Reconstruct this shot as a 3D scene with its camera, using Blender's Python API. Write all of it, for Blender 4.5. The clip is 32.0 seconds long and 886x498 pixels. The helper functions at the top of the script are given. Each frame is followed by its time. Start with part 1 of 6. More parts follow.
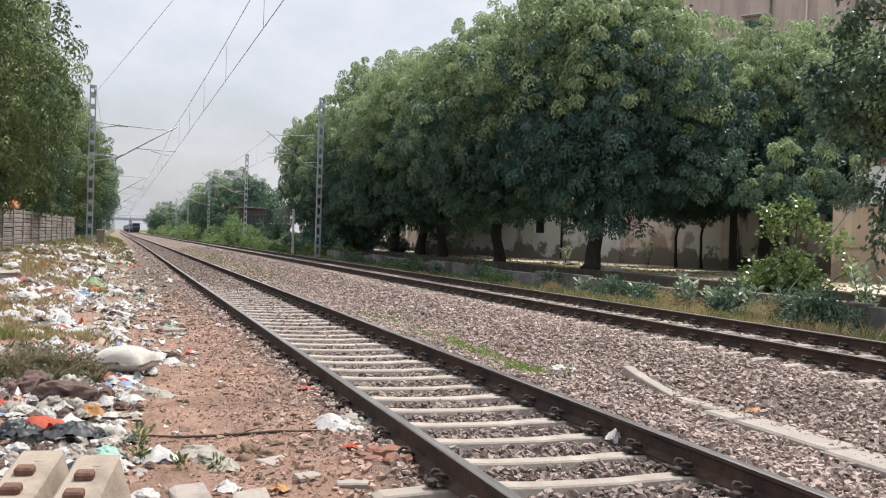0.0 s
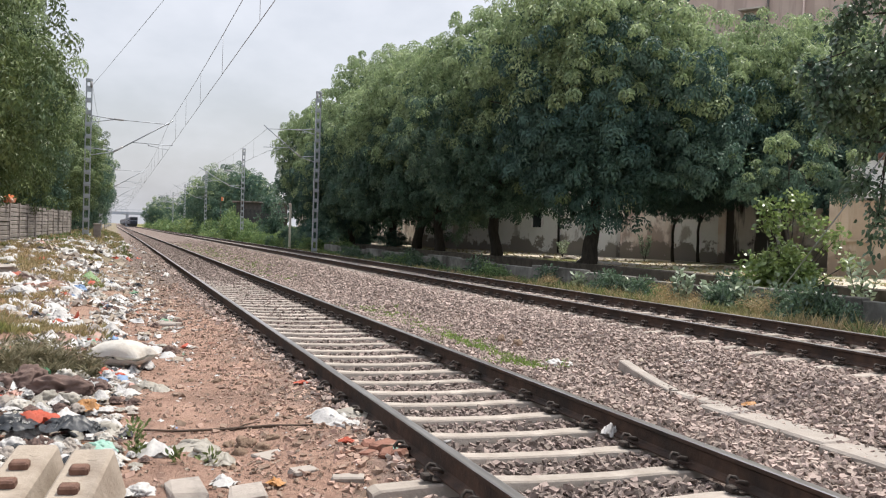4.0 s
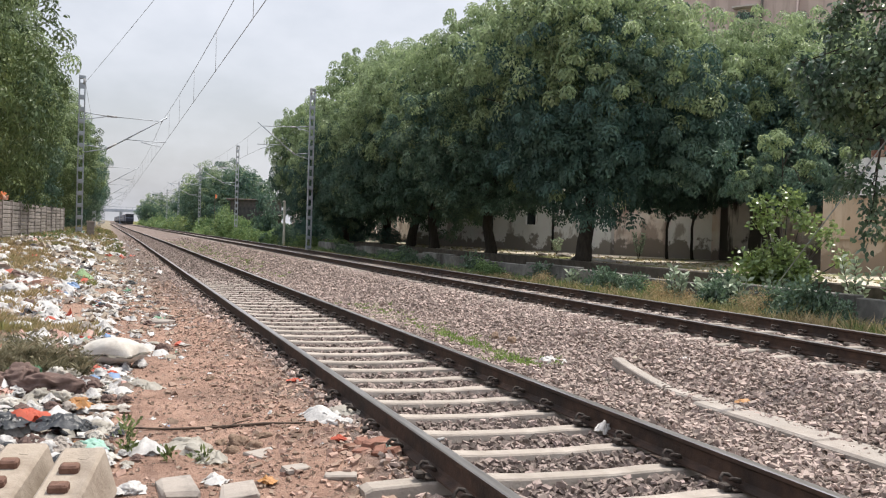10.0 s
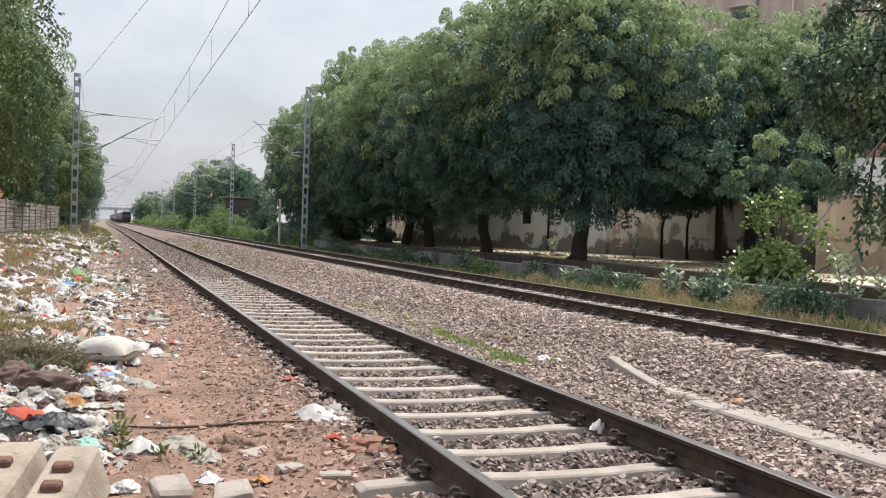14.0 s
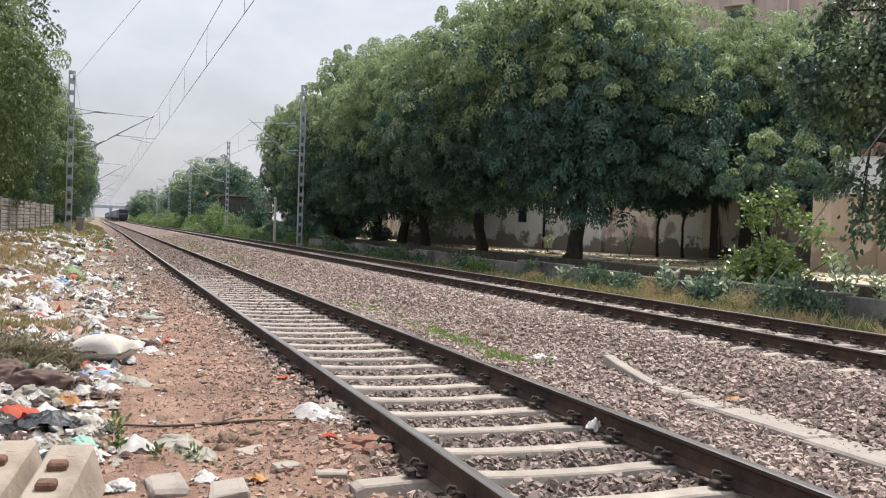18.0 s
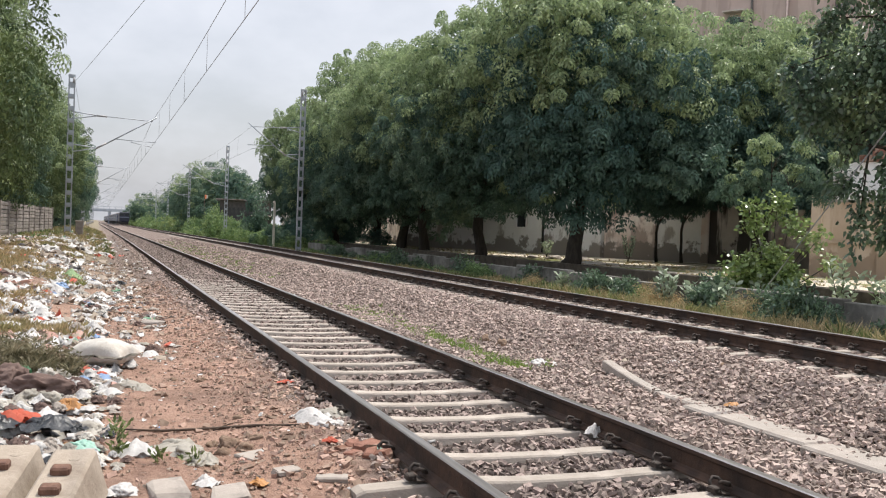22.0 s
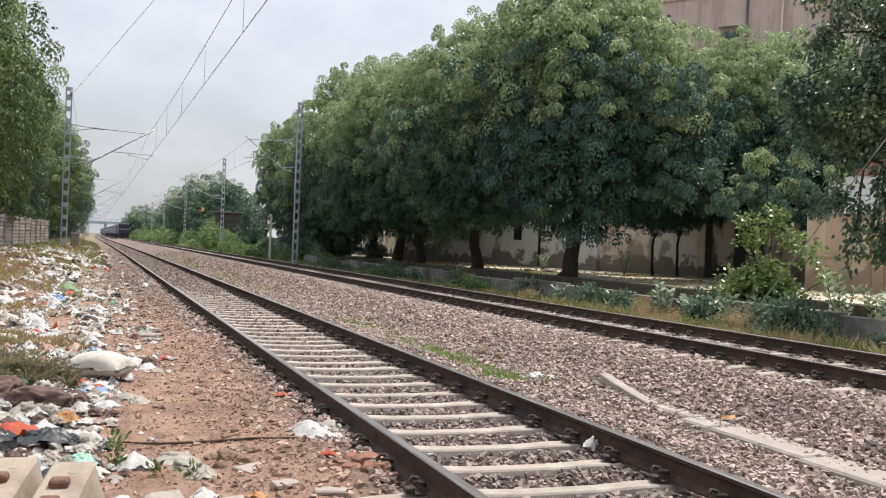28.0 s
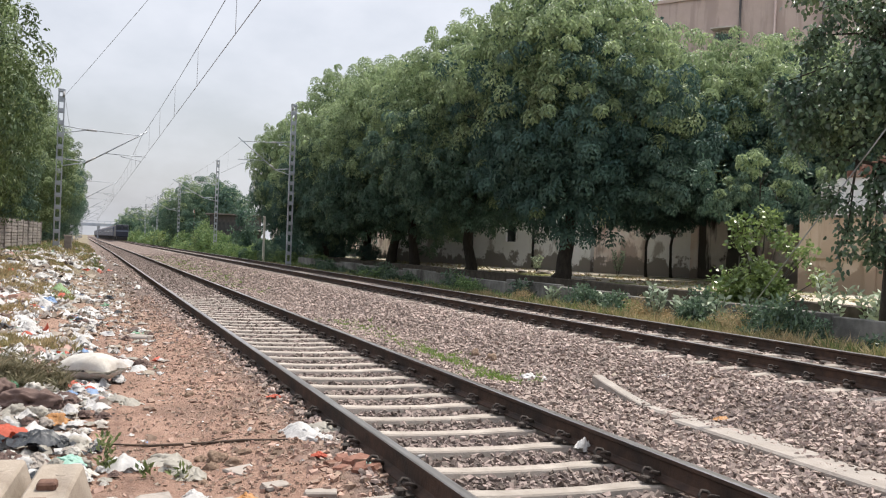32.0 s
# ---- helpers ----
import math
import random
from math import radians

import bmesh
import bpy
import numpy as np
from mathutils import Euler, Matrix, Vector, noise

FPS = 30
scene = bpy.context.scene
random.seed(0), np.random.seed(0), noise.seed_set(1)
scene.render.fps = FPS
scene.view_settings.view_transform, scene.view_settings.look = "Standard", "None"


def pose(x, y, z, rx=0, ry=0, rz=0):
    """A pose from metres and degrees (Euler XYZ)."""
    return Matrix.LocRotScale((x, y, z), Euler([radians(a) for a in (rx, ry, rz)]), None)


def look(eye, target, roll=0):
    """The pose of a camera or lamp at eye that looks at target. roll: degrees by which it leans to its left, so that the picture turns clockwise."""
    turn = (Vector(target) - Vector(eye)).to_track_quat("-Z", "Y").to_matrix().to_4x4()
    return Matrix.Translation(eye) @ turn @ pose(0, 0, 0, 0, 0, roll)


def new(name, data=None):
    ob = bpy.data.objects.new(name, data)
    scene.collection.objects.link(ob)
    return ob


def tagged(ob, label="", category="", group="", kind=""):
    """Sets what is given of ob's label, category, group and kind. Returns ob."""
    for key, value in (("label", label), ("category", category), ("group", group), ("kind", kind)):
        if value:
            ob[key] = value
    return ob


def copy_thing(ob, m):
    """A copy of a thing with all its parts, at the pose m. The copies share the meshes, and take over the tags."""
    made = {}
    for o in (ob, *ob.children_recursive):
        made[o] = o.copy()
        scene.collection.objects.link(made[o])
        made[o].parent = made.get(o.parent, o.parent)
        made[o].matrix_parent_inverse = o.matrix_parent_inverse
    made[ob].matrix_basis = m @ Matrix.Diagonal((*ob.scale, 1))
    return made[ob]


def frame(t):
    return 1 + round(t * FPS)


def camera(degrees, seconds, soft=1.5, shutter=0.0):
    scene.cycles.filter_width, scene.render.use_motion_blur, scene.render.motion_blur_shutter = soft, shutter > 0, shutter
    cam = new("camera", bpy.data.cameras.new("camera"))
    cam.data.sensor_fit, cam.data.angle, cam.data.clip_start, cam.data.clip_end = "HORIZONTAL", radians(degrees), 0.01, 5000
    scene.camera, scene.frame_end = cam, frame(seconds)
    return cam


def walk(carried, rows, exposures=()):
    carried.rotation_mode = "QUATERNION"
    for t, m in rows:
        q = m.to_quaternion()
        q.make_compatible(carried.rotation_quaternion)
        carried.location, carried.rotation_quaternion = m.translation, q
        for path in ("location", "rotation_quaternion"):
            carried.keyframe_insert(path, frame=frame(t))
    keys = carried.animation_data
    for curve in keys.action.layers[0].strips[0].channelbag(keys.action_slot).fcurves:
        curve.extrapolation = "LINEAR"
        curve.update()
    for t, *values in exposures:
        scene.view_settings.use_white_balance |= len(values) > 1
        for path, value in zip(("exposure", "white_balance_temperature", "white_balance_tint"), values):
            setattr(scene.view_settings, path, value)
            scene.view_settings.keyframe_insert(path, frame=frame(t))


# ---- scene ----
SECONDS = 32.0
cam = camera(52.75, SECONDS, soft=1.15)

# seconds, eye x y z, heading right of the line, tilt, lean
PATH = [
    (0.0, 0.000, -0.000, 1.514, 19.956, -0.617, 1.846),
    (0.5, -0.003, -0.001, 1.516, 19.969, -0.675, 1.840),
    (1.0, -0.003, -0.001, 1.516, 19.988, -0.722, 1.828),
    (1.5, -0.000, 0.005, 1.515, 20.015, -0.765, 1.836),
    (2.0, 0.003, 0.007, 1.514, 20.039, -0.798, 1.843),
    (2.5, 0.005, 0.010, 1.512, 20.067, -0.840, 1.856),
    (3.0, 0.007, 0.006, 1.512, 20.092, -0.884, 1.852),
    (3.5, 0.008, 0.002, 1.514, 20.120, -0.939, 1.859),
    (5.5, 0.020, 0.007, 1.515, 20.256, -1.044, 1.826),
    (6.0, 0.021, 0.007, 1.516, 20.300, -1.055, 1.791),
    (6.5, 0.020, 0.009, 1.516, 20.344, -1.071, 1.773),
    (7.0, 0.019, 0.011, 1.515, 20.386, -1.084, 1.777),
    (7.5, 0.020, 0.016, 1.515, 20.427, -1.093, 1.803),
    (8.0, 0.020, 0.017, 1.515, 20.458, -1.101, 1.825),
    (8.5, 0.023, 0.017, 1.515, 20.478, -1.115, 1.841),
    (9.0, 0.025, 0.017, 1.514, 20.495, -1.126, 1.855),
    (9.5, 0.028, 0.018, 1.513, 20.503, -1.133, 1.861),
    (10.0, 0.027, 0.019, 1.513, 20.508, -1.139, 1.861),
    (10.5, 0.024, 0.021, 1.514, 20.521, -1.144, 1.864),
    (11.0, 0.021, 0.022, 1.514, 20.544, -1.153, 1.883),
    (11.5, 0.018, 0.025, 1.513, 20.582, -1.158, 1.910),
    (12.0, 0.019, 0.026, 1.514, 20.620, -1.175, 1.941),
    (12.5, 0.022, 0.026, 1.512, 20.664, -1.189, 1.958),
    (13.0, 0.026, 0.027, 1.512, 20.707, -1.202, 1.968),
    (13.5, 0.029, 0.025, 1.511, 20.752, -1.201, 1.972),
    (14.0, 0.032, 0.025, 1.511, 20.798, -1.198, 1.983),
    (14.5, 0.036, 0.024, 1.511, 20.843, -1.190, 1.997),
    (16.5, 0.036, 0.036, 1.507, 21.016, -1.229, 2.045),
    (17.0, 0.035, 0.041, 1.507, 21.052, -1.258, 2.051),
    (17.5, 0.033, 0.041, 1.508, 21.075, -1.277, 2.051),
    (18.0, 0.030, 0.037, 1.509, 21.091, -1.286, 2.049),
    (18.5, 0.029, 0.031, 1.510, 21.097, -1.284, 2.058),
    (19.0, 0.029, 0.027, 1.513, 21.112, -1.283, 2.073),
    (19.5, 0.027, 0.025, 1.515, 21.124, -1.272, 2.102),
    (20.0, 0.024, 0.022, 1.517, 21.133, -1.252, 2.124),
    (20.5, 0.019, 0.017, 1.519, 21.136, -1.208, 2.146),
    (21.0, 0.015, 0.013, 1.521, 21.136, -1.153, 2.155),
    (21.5, 0.011, 0.009, 1.522, 21.142, -1.086, 2.178),
    (22.0, 0.006, 0.010, 1.521, 21.158, -1.009, 2.194),
    (22.5, 0.001, 0.008, 1.521, 21.181, -0.928, 2.218),
    (23.0, -0.000, 0.009, 1.521, 21.211, -0.846, 2.235),
    (23.5, -0.000, 0.005, 1.523, 21.245, -0.767, 2.253),
    (24.0, 0.000, 0.003, 1.523, 21.286, -0.677, 2.264),
    (24.5, -0.002, 0.002, 1.524, 21.318, -0.585, 2.270),
    (25.0, -0.005, 0.005, 1.523, 21.336, -0.493, 2.278),
    (25.5, -0.009, 0.008, 1.521, 21.338, -0.406, 2.281),
    (27.5, -0.008, -0.001, 1.521, 21.358, -0.202, 2.277),
    (28.0, -0.016, 0.002, 1.520, 21.375, -0.169, 2.283),
    (28.5, -0.023, 0.003, 1.520, 21.392, -0.143, 2.280),
    (29.0, -0.026, 0.005, 1.518, 21.408, -0.114, 2.267),
    (29.5, -0.021, 0.004, 1.516, 21.423, -0.090, 2.263),
    (30.0, -0.012, 0.006, 1.515, 21.446, -0.073, 2.262),
    (30.5, 0.000, 0.007, 1.513, 21.487, -0.062, 2.249),
    (31.0, 0.008, 0.010, 1.513, 21.560, -0.054, 2.261),
    (31.5, 0.010, 0.007, 1.514, 21.649, -0.042, 2.252),
    (32.0, 0.007, -0.001, 1.516, 21.745, -0.035, 2.242),
]


def aimed(x, y, z, heading, tilt, lean):
    a, b = radians(heading), radians(tilt)
    ahead = Vector((math.sin(a) * math.cos(b), math.cos(a) * math.cos(b), math.sin(b)))
    return look((x, y, z), Vector((x, y, z)) + ahead * 10, lean)


walk(cam, [(t, aimed(*r)) for t, *r in PATH])

# ---- light ----
SUN_AZ, SUN_EL = 60.0, 65.0      # degrees: heading to the right of the line, height
world = bpy.data.worlds.new("sky")
scene.world = world
world.use_nodes = True
wn, wl = world.node_tree.nodes, world.node_tree.links
sky = wn.new("ShaderNodeTexSky")
sky.sky_type, sky.sun_disc = "NISHITA", False
sky.sun_elevation, sky.sun_rotation = radians(SUN_EL), radians(SUN_AZ)
sky.air_density, sky.dust_density, sky.ozone_density = 1.2, 4.0, 1.0
wtex = wn.new("ShaderNodeTexCoord")
wmap = wn.new("ShaderNodeMapping")
wmap.inputs["Scale"].default_value = (1.0, 1.0, 1.9)
wcl = wn.new("ShaderNodeTexNoise")
wcl.inputs["Scale"].default_value, wcl.inputs["Detail"].default_value, wcl.inputs["Roughness"].default_value = 2.2, 6, 0.55
wr = wn.new("ShaderNodeValToRGB")
wr.color_ramp.elements[0].position, wr.color_ramp.elements[1].position = 0.38, 0.68
wmix = wn.new("ShaderNodeMix")
wmix.data_type = "RGBA"
wmix.inputs["B"].default_value = (9.8, 10.05, 10.95, 1)
wl.new(wtex.outputs["Generated"], wmap.inputs["Vector"])
wl.new(wmap.outputs["Vector"], wcl.inputs["Vector"])
wl.new(wcl.outputs["Fac"], wr.inputs["Fac"])
wsc = wn.new("ShaderNodeMath")
wsc.operation = "MULTIPLY_ADD"
wsc.inputs[1].default_value, wsc.inputs[2].default_value = 0.5, 0.48
wl.new(wr.outputs["Color"], wsc.inputs[0])
wl.new(wsc.outputs[0], wmix.inputs["Factor"])
wl.new(sky.outputs["Color"], wmix.inputs["A"])
# the haze is brightest high up, round the sun
wsep = wn.new("ShaderNodeSeparateXYZ")
wl.new(wtex.outputs["Generated"], wsep.inputs["Vector"])
whi = wn.new("ShaderNodeMapRange")
whi.interpolation_type = "SMOOTHSTEP"
whi.inputs["From Min"].default_value, whi.inputs["From Max"].default_value = 0.3, 0.8
whi.inputs["To Min"].default_value, whi.inputs["To Max"].default_value = 1.0, 1.5
wl.new(wsep.outputs["Z"], whi.inputs["Value"])
wbr = wn.new("ShaderNodeVectorMath")
wbr.operation = "SCALE"
wl.new(wmix.outputs["Result"], wbr.inputs[0])
wl.new(whi.outputs["Result"], wbr.inputs["Scale"])
wl.new(wbr.outputs["Vector"], wn["Background"].inputs["Color"])
wn["Background"].inputs["Strength"].default_value = 0.1
sun = new("sun", bpy.data.lights.new("sun", "SUN"))
sun.data.energy, sun.data.angle, sun.data.color = 5.0, radians(0.6), (1.0, 0.95, 0.87)
sa, se = radians(SUN_AZ), radians(SUN_EL)
SUN_DIR = Vector((math.sin(sa) * math.cos(se), math.cos(sa) * math.cos(se), math.sin(se)))
sun.matrix_world = look(SUN_DIR * 100, (0, 0, 0))
scene.view_settings.exposure = 0.0


# ---- materials ----
def mat(name, c1, c2, scale=6.0, rough=0.85, bump=0.3, c3=None, big=0.7, metal=0.0, fine=40.0, each=0.0, island=0.0, spec=0.4, stretch=(1, 1, 1), through_light=0.0):
    """A surface with colours at two scales, fine relief, and variation from piece to piece."""
    m = bpy.data.materials.new(name)
    m.use_nodes = True
    n, l = m.node_tree.nodes, m.node_tree.links
    b = n["Principled BSDF"]
    b.inputs["Roughness"].default_value, b.inputs["Metallic"].default_value = rough, metal
    b.inputs["Specular IOR Level"].default_value = spec
    tc = n.new("ShaderNodeTexCoord")
    mp = n.new("ShaderNodeMapping")
    mp.inputs["Scale"].default_value = stretch
    l.new(tc.outputs["Object"], mp.inputs["Vector"])

    def noise_of(s, detail=4.0):
        t = n.new("ShaderNodeTexNoise")
        t.inputs["Scale"].default_value, t.inputs["Detail"].default_value, t.inputs["Roughness"].default_value = s, detail, 0.62
        l.new(mp.outputs["Vector"], t.inputs["Vector"])
        return t.outputs["Fac"]

    def ramp_of(fac, lo, hi):
        r = n.new("ShaderNodeMapRange")
        r.inputs["From Min"].default_value, r.inputs["From Max"].default_value = lo, hi
        l.new(fac, r.inputs["Value"])
        return r.outputs["Result"]

    def mixed(fac, a, bb):
        x = n.new("ShaderNodeMix")
        x.data_type = "RGBA"
        for k, v in (("A", a), ("B", bb)):
            if isinstance(v, tuple):
                x.inputs[k].default_value = (*v, 1)
            else:
                l.new(v, x.inputs[k])
        if isinstance(fac, float):
            x.inputs["Factor"].default_value = fac
        else:
            l.new(fac, x.inputs["Factor"])
        return x.outputs["Result"]

    col = mixed(ramp_of(noise_of(scale), 0.34, 0.66), c1, c2)
    if c3:
        col = mixed(ramp_of(noise_of(big, 5.0), 0.48, 0.66), col, c3)
    for amount, node, socket in ((each, "ShaderNodeObjectInfo", "Random"), (island, "ShaderNodeNewGeometry", "Random Per Island")):
        if amount:
            src = n.new(node)
            h = n.new("ShaderNodeHueSaturation")
            v = n.new("ShaderNodeMapRange")
            v.inputs["To Min"].default_value, v.inputs["To Max"].default_value = 1 - amount, 1 + amount
            l.new(src.outputs[socket], v.inputs["Value"])
            l.new(v.outputs["Result"], h.inputs["Value"])
            w = n.new("ShaderNodeMapRange")
            w.inputs["To Min"].default_value, w.inputs["To Max"].default_value = 0.5 + 0.03 * amount, 0.5 - 0.03 * amount
            l.new(src.outputs[socket], w.inputs["Value"])
            l.new(w.outputs["Result"], h.inputs["Hue"])
            l.new(col, h.inputs["Color"])
            col = h.outputs["Color"]
    l.new(col, b.inputs["Base Color"])
    if bump:
        bp = n.new("ShaderNodeBump")
        bp.inputs["Strength"].default_value, bp.inputs["Distance"].default_value = bump, 0.02
        l.new(noise_of(fine, 5.0), bp.inputs["Height"])
        l.new(bp.outputs["Normal"], b.inputs["Normal"])
    if through_light:
        tr = n.new("ShaderNodeBsdfTranslucent")
        l.new(col, tr.inputs["Color"])
        sh = n.new("ShaderNodeMixShader")
        sh.inputs["Fac"].default_value = through_light
        l.new(b.outputs["BSDF"], sh.inputs[1])
        l.new(tr.outputs["BSDF"], sh.inputs[2])
        l.new(sh.outputs["Shader"], n["Material Output"].inputs["Surface"])
    return m


M_CONC = mat("sleeper_concrete", (0.29, 0.25, 0.215), (0.41, 0.36, 0.315), 5, 0.9, 0.35, (0.3, 0.26, 0.22), 1.6, each=0.12)
M_BLOCK = mat("cast_concrete", (0.29, 0.24, 0.19), (0.38, 0.325, 0.265), 4, 0.9, 0.4, (0.22, 0.175, 0.135), 2.2)
M_SLAB = mat("slab_concrete", (0.27, 0.235, 0.205), (0.36, 0.32, 0.285), 5, 0.92, 0.4, (0.3, 0.27, 0.24), 1.5)
M_RAILSIDE = mat("rail_rust", (0.035, 0.02, 0.014), (0.075, 0.042, 0.027), 9, 0.8, 0.3, (0.02, 0.015, 0.012), 0.9)
M_RAILTOP = mat("worn_rail_head", (0.3, 0.27, 0.25), (0.5, 0.47, 0.45), 3, 0.3, 0.05, metal=0.9, stretch=(8, 0.3, 1))
M_CLIP = mat("clip_iron", (0.02, 0.016, 0.013), (0.06, 0.04, 0.03), 14, 0.75, 0.2)
M_STONE = mat("ballast_stone", (0.245, 0.189, 0.162), (0.41, 0.328, 0.285), 9, 0.9, 0.3, island=0.32, fine=60)
M_STONE_DARK = mat("soiled_ballast_stone", (0.15, 0.116, 0.1), (0.3, 0.24, 0.21), 9, 0.9, 0.3, island=0.38, fine=60)
M_STONE_SOIL = mat("dusty_path_stone", (0.24, 0.158, 0.12), (0.39, 0.275, 0.213), 9, 0.92, 0.3, island=0.35, fine=60)
M_MAST = mat("galvanised_steel", (0.33, 0.36, 0.4), (0.46, 0.49, 0.53), 3, 0.5, 0.1, (0.27, 0.26, 0.26), 0.9, metal=0.3)
M_WIRE = mat("wire_metal", (0.2, 0.2, 0.21), (0.29, 0.29, 0.3), 3, 0.5, 0.0, metal=0.5)
M_INSUL = mat("grey_porcelain", (0.3, 0.29, 0.29), (0.42, 0.41, 0.41), 3, 0.3, 0.0)
M_LEAF = mat("neem_leaf", (0.062, 0.118, 0.088), (0.115, 0.185, 0.125), 0.5, 0.52, 0.0, (0.15, 0.21, 0.13), 0.25, island=0.3, spec=0.3, through_light=0.26)
# Paler neem leaf: sunshine on the crown tops, put into the colour.
M_LEAF_SUNLIT = mat("sunlit_neem_leaf", (0.2, 0.275, 0.14), (0.34, 0.42, 0.22), 0.9, 0.45, 0.0, island=0.35, spec=0.45, through_light=0.44)
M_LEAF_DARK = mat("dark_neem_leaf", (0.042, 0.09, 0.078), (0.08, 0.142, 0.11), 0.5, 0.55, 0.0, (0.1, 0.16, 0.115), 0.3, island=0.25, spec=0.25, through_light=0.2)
M_LEAF_YEL = mat("yellowish_leaf", (0.085, 0.13, 0.05), (0.165, 0.21, 0.08), 0.6, 0.5, 0.0, (0.06, 0.105, 0.055), 0.4, island=0.32, spec=0.35, through_light=0.26)
M_LEAF_BROAD = mat("fig_leaf", (0.06, 0.11, 0.075), (0.13, 0.19, 0.105), 0.8, 0.3, 0.0, (0.18, 0.235, 0.11), 0.5, island=0.5, spec=0.55, through_light=0.28)
M_LEAF_SPRAWL = mat("broad_bush_leaf", (0.13, 0.2, 0.065), (0.24, 0.32, 0.11), 1.5, 0.32, 0.0, (0.3, 0.36, 0.15), 0.6, island=0.4, spec=0.6, through_light=0.3)
M_LEAF_PALE = mat("milkweed_leaf", (0.19, 0.255, 0.165), (0.43, 0.48, 0.36), 2, 0.45, 0.0, island=0.45, through_light=0.2)
M_LEAF_BUSH = mat("roadside_bush_leaf", (0.11, 0.185, 0.075), (0.22, 0.315, 0.12), 0.7, 0.5, 0.0, (0.25, 0.31, 0.125), 0.4, island=0.4, through_light=0.3)
M_GRASS = mat("green_grass", (0.1, 0.135, 0.045), (0.2, 0.23, 0.09), 3, 0.6, 0.0, (0.25, 0.22, 0.11), 0.8, island=0.4, through_light=0.3)
M_DRYGRASS = mat("dry_grass", (0.31, 0.235, 0.125), (0.47, 0.385, 0.22), 3, 0.7, 0.0, (0.22, 0.24, 0.08), 0.8, island=0.35, through_light=0.25)
M_BARK = mat("bark", (0.03, 0.025, 0.02), (0.06, 0.05, 0.04), 9, 0.95, 0.8, stretch=(1, 1, 0.25))
M_FENCE = mat("precast_panel", (0.2, 0.175, 0.16), (0.29, 0.26, 0.235), 3, 0.93, 0.6, (0.13, 0.11, 0.1), 1.1, each=0.15)
M_RETAIN = mat("retaining_concrete", (0.13, 0.125, 0.112), (0.25, 0.24, 0.215), 2.5, 0.93, 0.6, (0.065, 0.06, 0.05), 0.6)
# Dark because the face stands in shadow; that shade is in the colour.
M_EARTHFACE = mat("shaded_yard_edge", (0.06, 0.05, 0.04), (0.12, 0.1, 0.08), 3, 0.95, 0.6)
M_TRAIN = mat("dark_blue_coach_paint", (0.03, 0.045, 0.09), (0.05, 0.065, 0.12), 2, 0.45, 0.05, (0.05, 0.05, 0.06), 0.3)
M_TRAIN2 = mat("pale_blue_coach_band", (0.13, 0.13, 0.17), (0.19, 0.18, 0.22), 2, 0.5, 0.05)
M_LOCO = mat("loco_paint", (0.014, 0.018, 0.032), (0.025, 0.03, 0.05), 2, 0.5, 0.05)
M_CREAM = mat("loco_cream", (0.1, 0.12, 0.17), (0.16, 0.18, 0.23), 2, 0.5, 0.05)
M_BLACK = mat("black_iron", (0.012, 0.012, 0.012), (0.03, 0.028, 0.026), 5, 0.7, 0.1)
M_PANE = mat("dark_pane", (0.02, 0.025, 0.03), (0.03, 0.035, 0.04), 2, 0.15, 0.0, spec=0.6)
M_BRICK = mat("broken_brick", (0.17, 0.08, 0.055), (0.26, 0.13, 0.09), 8, 0.92, 0.5, (0.4, 0.31, 0.25), 3.0, each=0.2)
M_SHED = mat("sooty_sheet", (0.04, 0.04, 0.042), (0.08, 0.075, 0.07), 2, 0.8, 0.3, (0.13, 0.11, 0.1), 0.6)
M_RUST = mat("rusty_sheet", (0.16, 0.12, 0.1), (0.26, 0.2, 0.17), 2, 0.8, 0.3, (0.3, 0.3, 0.31), 0.6)
M_TIN = mat("pale_tin", (0.55, 0.52, 0.47), (0.68, 0.65, 0.6), 2, 0.5, 0.1, (0.4, 0.34, 0.28), 0.6, metal=0.2)
M_CLOD = mat("soil_clod", (0.17, 0.115, 0.08), (0.28, 0.195, 0.14), 9, 0.95, 0.8)
# The pale blue-grey is distance haze laid into the bridge's colour.
M_BRIDGE = mat("hazed_bridge_concrete", (0.36, 0.4, 0.47), (0.44, 0.48, 0.55), 0.6, 0.8, 0.1, (0.3, 0.33, 0.38), 0.2)
M_WOOD = mat("dry_stick", (0.05, 0.035, 0.026), (0.1, 0.07, 0.05), 9, 0.9, 0.4, stretch=(1, 1, 0.2))


